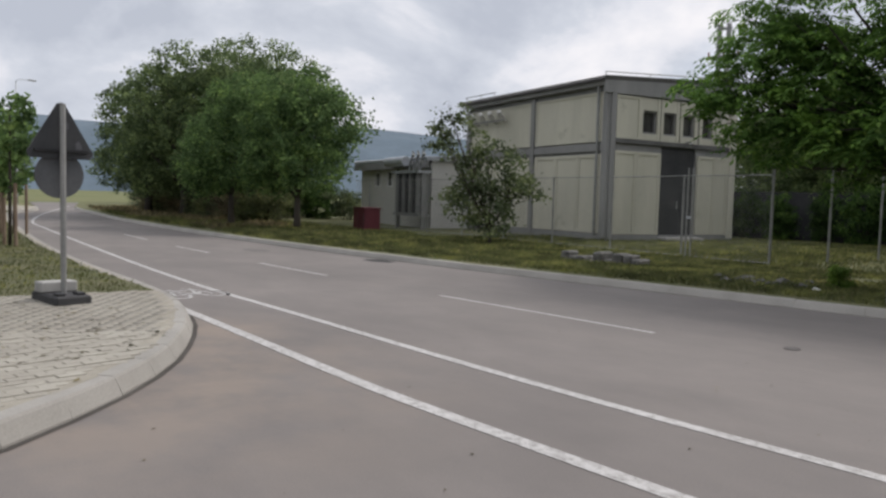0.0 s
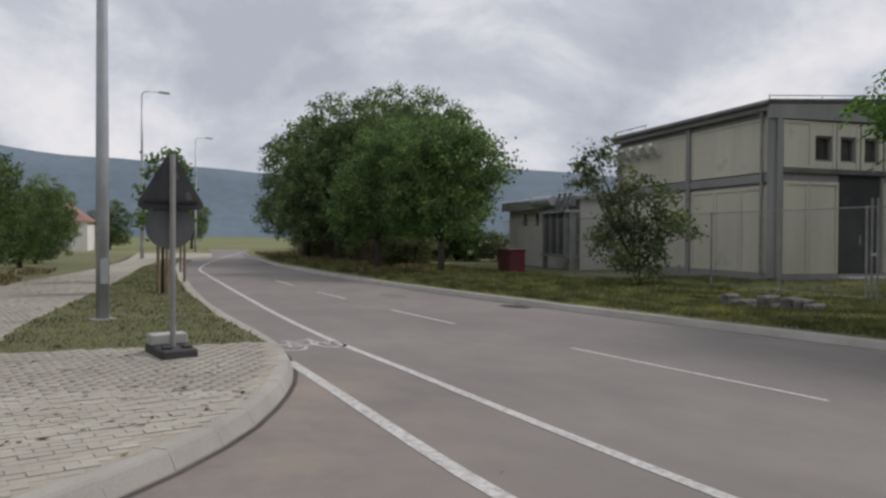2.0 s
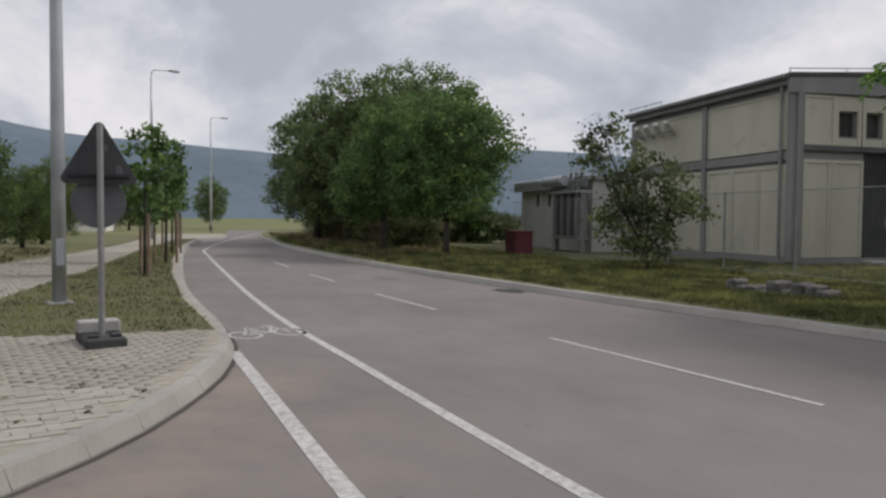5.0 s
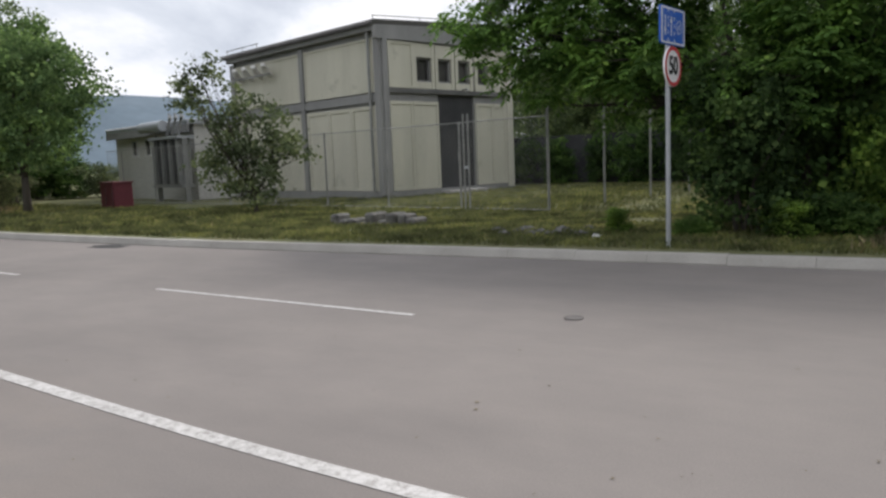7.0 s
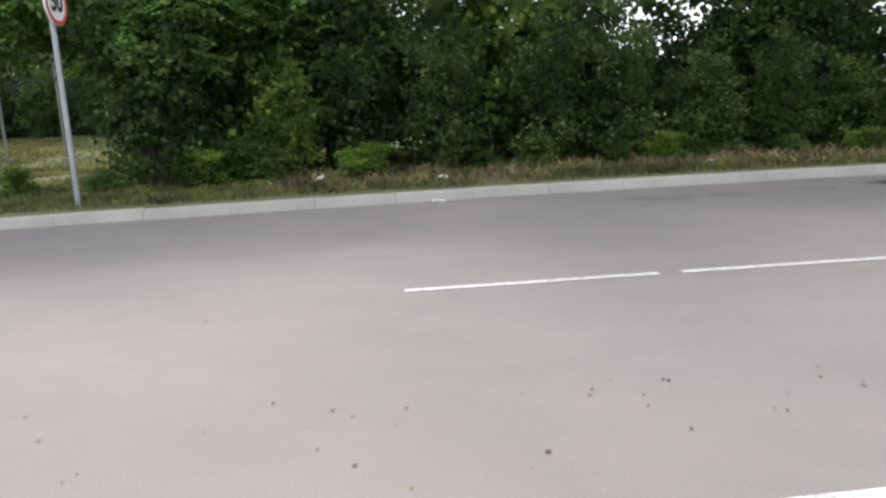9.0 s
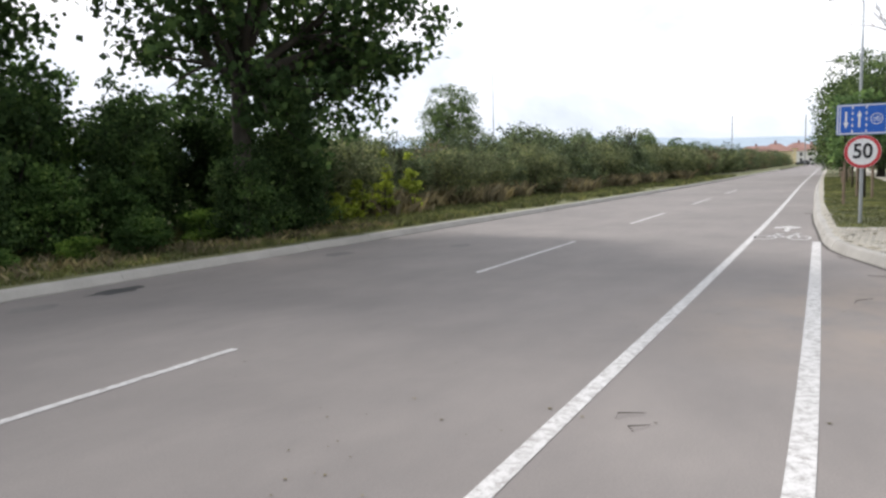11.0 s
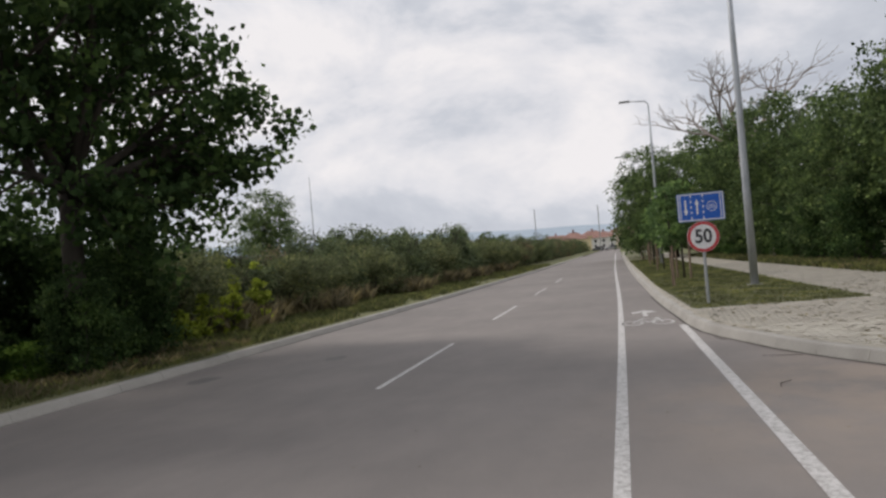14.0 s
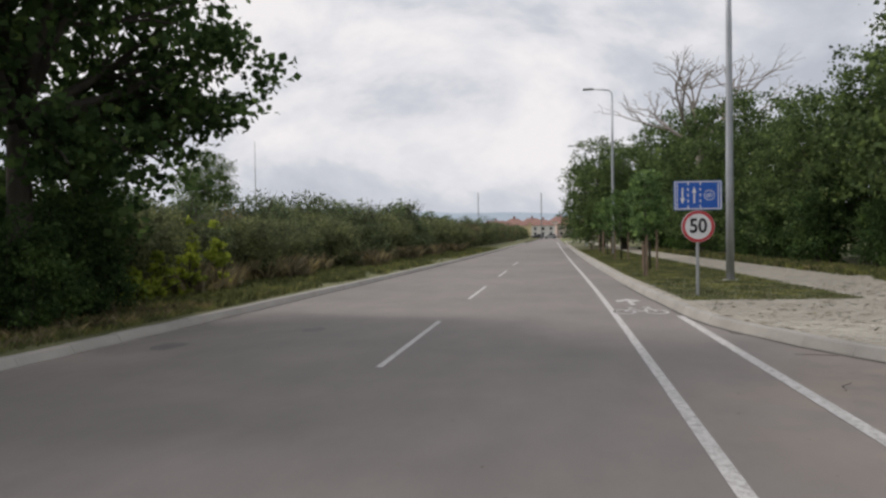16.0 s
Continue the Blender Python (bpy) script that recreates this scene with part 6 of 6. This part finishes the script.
def blades(name, seed, spots, tall, material, label, width=0.012):
    """Grass blades as thin bent triangles on the given spots (n, 3)."""
    rng = np.random.default_rng(seed)
    n = len(spots)
    a, lean = rng.uniform(0, 2 * math.pi, n), rng.normal(size=(n, 2)) * 0.45
    h = tall * rng.uniform(0.4, 1.25, n)
    side = np.stack([np.cos(a), np.sin(a), 0 * a], 1) * (width * rng.uniform(0.7, 1.5, n))[:, None]
    tip = spots + np.stack([lean[:, 0] * h, lean[:, 1] * h, h], 1)
    mid = spots + np.stack([lean[:, 0] * h * 0.3, lean[:, 1] * h * 0.3, h * 0.6], 1)
    v = np.stack([spots - side, spots + side, mid + 0.6 * side, tip], 1).reshape(-1, 3)
    ob = new(name, mesh_of(name, v, np.arange(4 * n).reshape(-1, 4), material))
    return tagged(ob, label, "grass", kind="stuff")


def scatter(seed, n, x0, x1, f0, f1, z, patch=0.0, scale=0.5):
    """Spots between two lines y = f(x), thinned by a slow noise."""
    rng = np.random.default_rng(seed)
    x = rng.uniform(x0, x1, n)
    y = f0(x) + (f1(x) - f0(x)) * rng.random(n)
    keep = np.array([noise.noise((a * scale, b * scale, seed)) > patch for a, b in zip(x, y)])
    return np.stack([x, y, np.full(n, z)], 1)[keep]


KX, KY = [p.x for p in FAR_KERB], [p.y for p in FAR_KERB]


def kerb_y(x):
    return np.interp(x, KX, KY)


blades("verge_grass", 1, scatter(1, 150000, -24, 16, lambda x: kerb_y(x) + 0.3, lambda x: kerb_y(x) + 6.2, 0.14, -0.5), 0.085, L_GRASS, "short tufted verge grass", 0.008)
blades("verge_grass", 2, scatter(2, 50000, -50, -14, lambda x: kerb_y(x) + 0.5, lambda x: kerb_y(x) + 7, 0.14, -0.3), 0.14, L_GRASS, "rough verge grass under the trees", 0.013)
blades("verge_grass", 3, scatter(3, 45000, 14, 70, lambda x: kerb_y(x) + 0.3, lambda x: kerb_y(x) + 4.0, 0.14, -0.2), 0.17, L_GRASS, "rough verge grass beside the road", 0.015)
blades("yard_grass", 4, scatter(4, 36000, -20, -4, lambda x: 0 * x + 12.4, lambda x: 0 * x + 26, 0.16, -1), 0.10, L_GRASS, "green yard grass behind the fence", 0.02)
blades("dry_grass", 5, scatter(5, 13000, 16, 60, lambda x: kerb_y(x) + 1.9, lambda x: kerb_y(x) + 4.6, 0.14, 0.02, 0.33), 0.66, L_STRAW, "tall dry straw-coloured grass", 0.02)
blades("verge_grass", 10, scatter(10, 16000, 12, 60, lambda x: -9.4 + 0.062 * (x - 12), lambda x: -7.5 + 0.045 * (x - 12), 0.14, -0.4), 0.22, L_GRASS, "green weeds behind the footway", 0.012)
blades("dry_grass", 6, scatter(6, 4500, -2, 14, lambda x: kerb_y(x) + 0.4, lambda x: kerb_y(x) + 2.6, 0.14, -0.3, 0.7), 0.15, L_STRAW, "dry grass at the foot of the shrubs", 0.012)
blades("dry_grass", 7, scatter(7, 9000, -60, -27, lambda x: kerb_y(x) + 0.8, lambda x: kerb_y(x) + 4.5, 0.14, -0.05, 0.3), 0.26, L_STRAW, "dry grass beside the bend", 0.015)
blades("dry_grass", 8, scatter(8, 9000, 12, 60, lambda x: -9.3 + 0.062 * (x - 12), lambda x: -7.6 + 0.045 * (x - 12), 0.14, -0.1, 0.6), 0.2, L_STRAW, "dry grass behind the footway", 0.010)
blades("dry_grass", 9, scatter(9, 6000, -34, -10, lambda x: -8.2 + 0 * x, lambda x: -6.6 - 0.17 * (x + 11), 0.14, -0.1, 0.6), 0.2, L_STRAW, "dry grass behind the footway", 0.010)
for seed, poly, n in ((20, LAWN_W, 60000), (21, LAWN_E, 90000)):
    rng = np.random.default_rng(seed)
    q = np.array(poly)
    lo, hi = q.min(0), q.max(0)
    if seed == 21:
        hi[0] = 60
    else:
        lo[0] = -38
    p = rng.uniform(lo, hi, (n, 2))
    p = p[inside(p, poly)]
    blades("lawn_grass", seed, np.concatenate([p, np.full((len(p), 1), 0.15)], 1), 0.05, L_GRASS, "mown green grass with dry blades", 0.007)

# fallen leaves and twigs on the paving
for seed, (x0, x1, y0, y1), n in ((30, (-10.2, -5.4, -7.0, -1.6), 420), (31, (8.4, 20, -7.8, -1.5), 3200)):
    rng = np.random.default_rng(seed)
    p = rng.uniform((x0, y0), (x1, y1), (n, 2))
    poly = [(q.x, q.y) for q in (([*PAVE_W, *reversed(WEST_OUT)]) if seed == 30 else ([*PAVE_E, *reversed(EAST_OUT)]))]
    p = p[inside(p, poly) & ~inside(p, LAWN_W if seed == 30 else LAWN_E) & np.array([noise.noise((a * 1.3, b * 2.4, seed)) > (-0.3 if seed == 30 else 0.0) for a, b in p])]
    v, f = leaves(rng, np.concatenate([p, np.full((len(p), 1), 0.168)], 1), 0.12 if seed == 31 else 0.085, 0.0, narrow=0.24)
    v[:, 2] = 0.166 + (v[:, 2] - 0.168) * 0.12
    tagged(new("fallen_leaves", mesh_of("fallen_leaves", v, f, L_LITTER)), "scattered dry leaves on the paving", "leaves", kind="stuff")

# ---- kerb stones and pavers ----


def kerb_mesh(length, top=0.152):
    bm = bmesh.new()
    prof = [(-0.01, -0.06), (-0.01, 0.015), (0.045, top - 0.025), (0.062, top - 0.006), (0.175, top), (0.175, -0.06)]
    a, b = [bm.verts.new((-length / 2, y, z)) for y, z in prof], [bm.verts.new((length / 2, y, z)) for y, z in prof]
    bm.faces.new(a), bm.faces.new(list(reversed(b)))
    for i in range(len(prof)):
        bm.faces.new((a[i], b[i], b[(i + 1) % len(prof)], a[(i + 1) % len(prof)]))
    bmesh.ops.recalc_face_normals(bm, faces=bm.faces)
    me = bpy.data.meshes.new("kerb_stone")
    bm.to_mesh(me), bm.free()
    me.materials.append(M_KERB)
    return me


def kerb(name, line, side, label, keep, top=0.152):
    k = thing(name, label, "kerb", kind="structure")
    cache = {}
    rng = np.random.default_rng(len(line))
    for p, q in zip(line, line[1:]):
        if not keep(p):
            continue
        d = q - p
        size = round(d.length - 0.004, 3)
        me = cache.setdefault(size, kerb_mesh(size, top))
        ob = new("kerb_stone", me)
        ob.parent = k
        a = math.degrees(math.atan2(d.y, d.x))
        mid = (p + q) / 2
        ob.matrix_basis = pose(mid.x, mid.y, rng.uniform(-0.004, 0.004), 0, rng.uniform(-0.3, 0.3), a + (0 if side > 0 else 180))
    return k


kerb("kerb_north", FAR_KERB, 1, "pale concrete kerb stones along the far verge", lambda p: -64 < p.x < 120, 0.128)
kerb("kerb_west", NEAR_WEST, -1, "pale concrete kerb stones round the corner", lambda p: p.x > -64 and p.y > -16)
kerb("kerb_east", NEAR_EAST, -1, "pale concrete kerb stones round the corner", lambda p: p.x < 100 and p.y > -16)


def paver_mesh():
    bm = boxm(-0.096, -0.046, 0.0, 0.096, 0.046, 0.04)
    for v in bm.verts:
        if v.co.z > 0.02:
            v.co.x *= 0.985
            v.co.y *= 0.97
    me = bpy.data.meshes.new("paver")
    bm.to_mesh(me), bm.free()
    me.materials.append(M_PAVER)
    return me


def paving(parent, poly, holes, x0, x1, y0, y1, near, angle):
    """Rows of block pavers: those near the point as parts, the rest joined."""
    me = paver_mesh()
    co = np.array([v.co for v in me.vertices])
    fs = np.array([list(p.vertices) for p in me.polygons])
    rng = np.random.default_rng(int(abs(x0) * 7))
    c, s = math.cos(radians(angle)), math.sin(radians(angle))
    spots = []
    n = int(max(x1 - x0, y1 - y0) / 0.1) + 20
    for j in range(-n, n):
        for i in range(-n // 2, n // 2):
            u, v = i * 0.2 + (0.1 if j % 2 else 0), j * 0.1
            spots.append(((x0 + x1) / 2 + c * u - s * v, (y0 + y1) / 2 + s * u + c * v))
    p = np.array(spots)
    p = p[(p[:, 0] > x0) & (p[:, 0] < x1) & (p[:, 1] > y0) & (p[:, 1] < y1)]
    p = p[inside(p, poly)]
    for h in holes:
        p = p[~inside(p, h)]
    d = np.hypot(p[:, 0] - near[0], p[:, 1] - near[1])
    p = p[np.argsort(d)]
    z = 0.118 + rng.uniform(-0.004, 0.004, len(p))
    for (x, y), zz in zip(p[:300], z[:300]):
        ob = new("paver", me)
        ob.parent = parent
        ob.matrix_basis = pose(x, y, zz, rng.uniform(-0.8, 0.8), rng.uniform(-0.8, 0.8), angle)
    rest, zr = p[300:], z[300:]
    turn = co @ np.array([[c, s, 0], [-s, c, 0], [0, 0, 1]])
    v = turn[None] + np.concatenate([rest, zr[:, None]], 1)[:, None]
    f = fs[None] + (np.arange(len(rest)) * len(co))[:, None, None]
    ob = new("paver_field", mesh_of("paver_field", v.reshape(-1, 3), f.reshape(-1, fs.shape[1]), M_PAVER))
    ob.parent = parent
    tagged(ob, "rows of small pale concrete pavers", kind="stuff")


paving(bpy.data.objects["pavement_west"], [(q.x, q.y) for q in [*offset_line(PAVE_W, -0.08), *reversed(WEST_OUT)]], [LAWN_W], -30, -4.3, -14, 0.5, (-6.2, -3.4), 97)
paving(bpy.data.objects["pavement_east"], [(q.x, q.y) for q in [*offset_line(PAVE_E, -0.08), *reversed(EAST_OUT)]], [LAWN_E], 7.7, 40, -14, -1.2, (10.5, -3.0), 86)
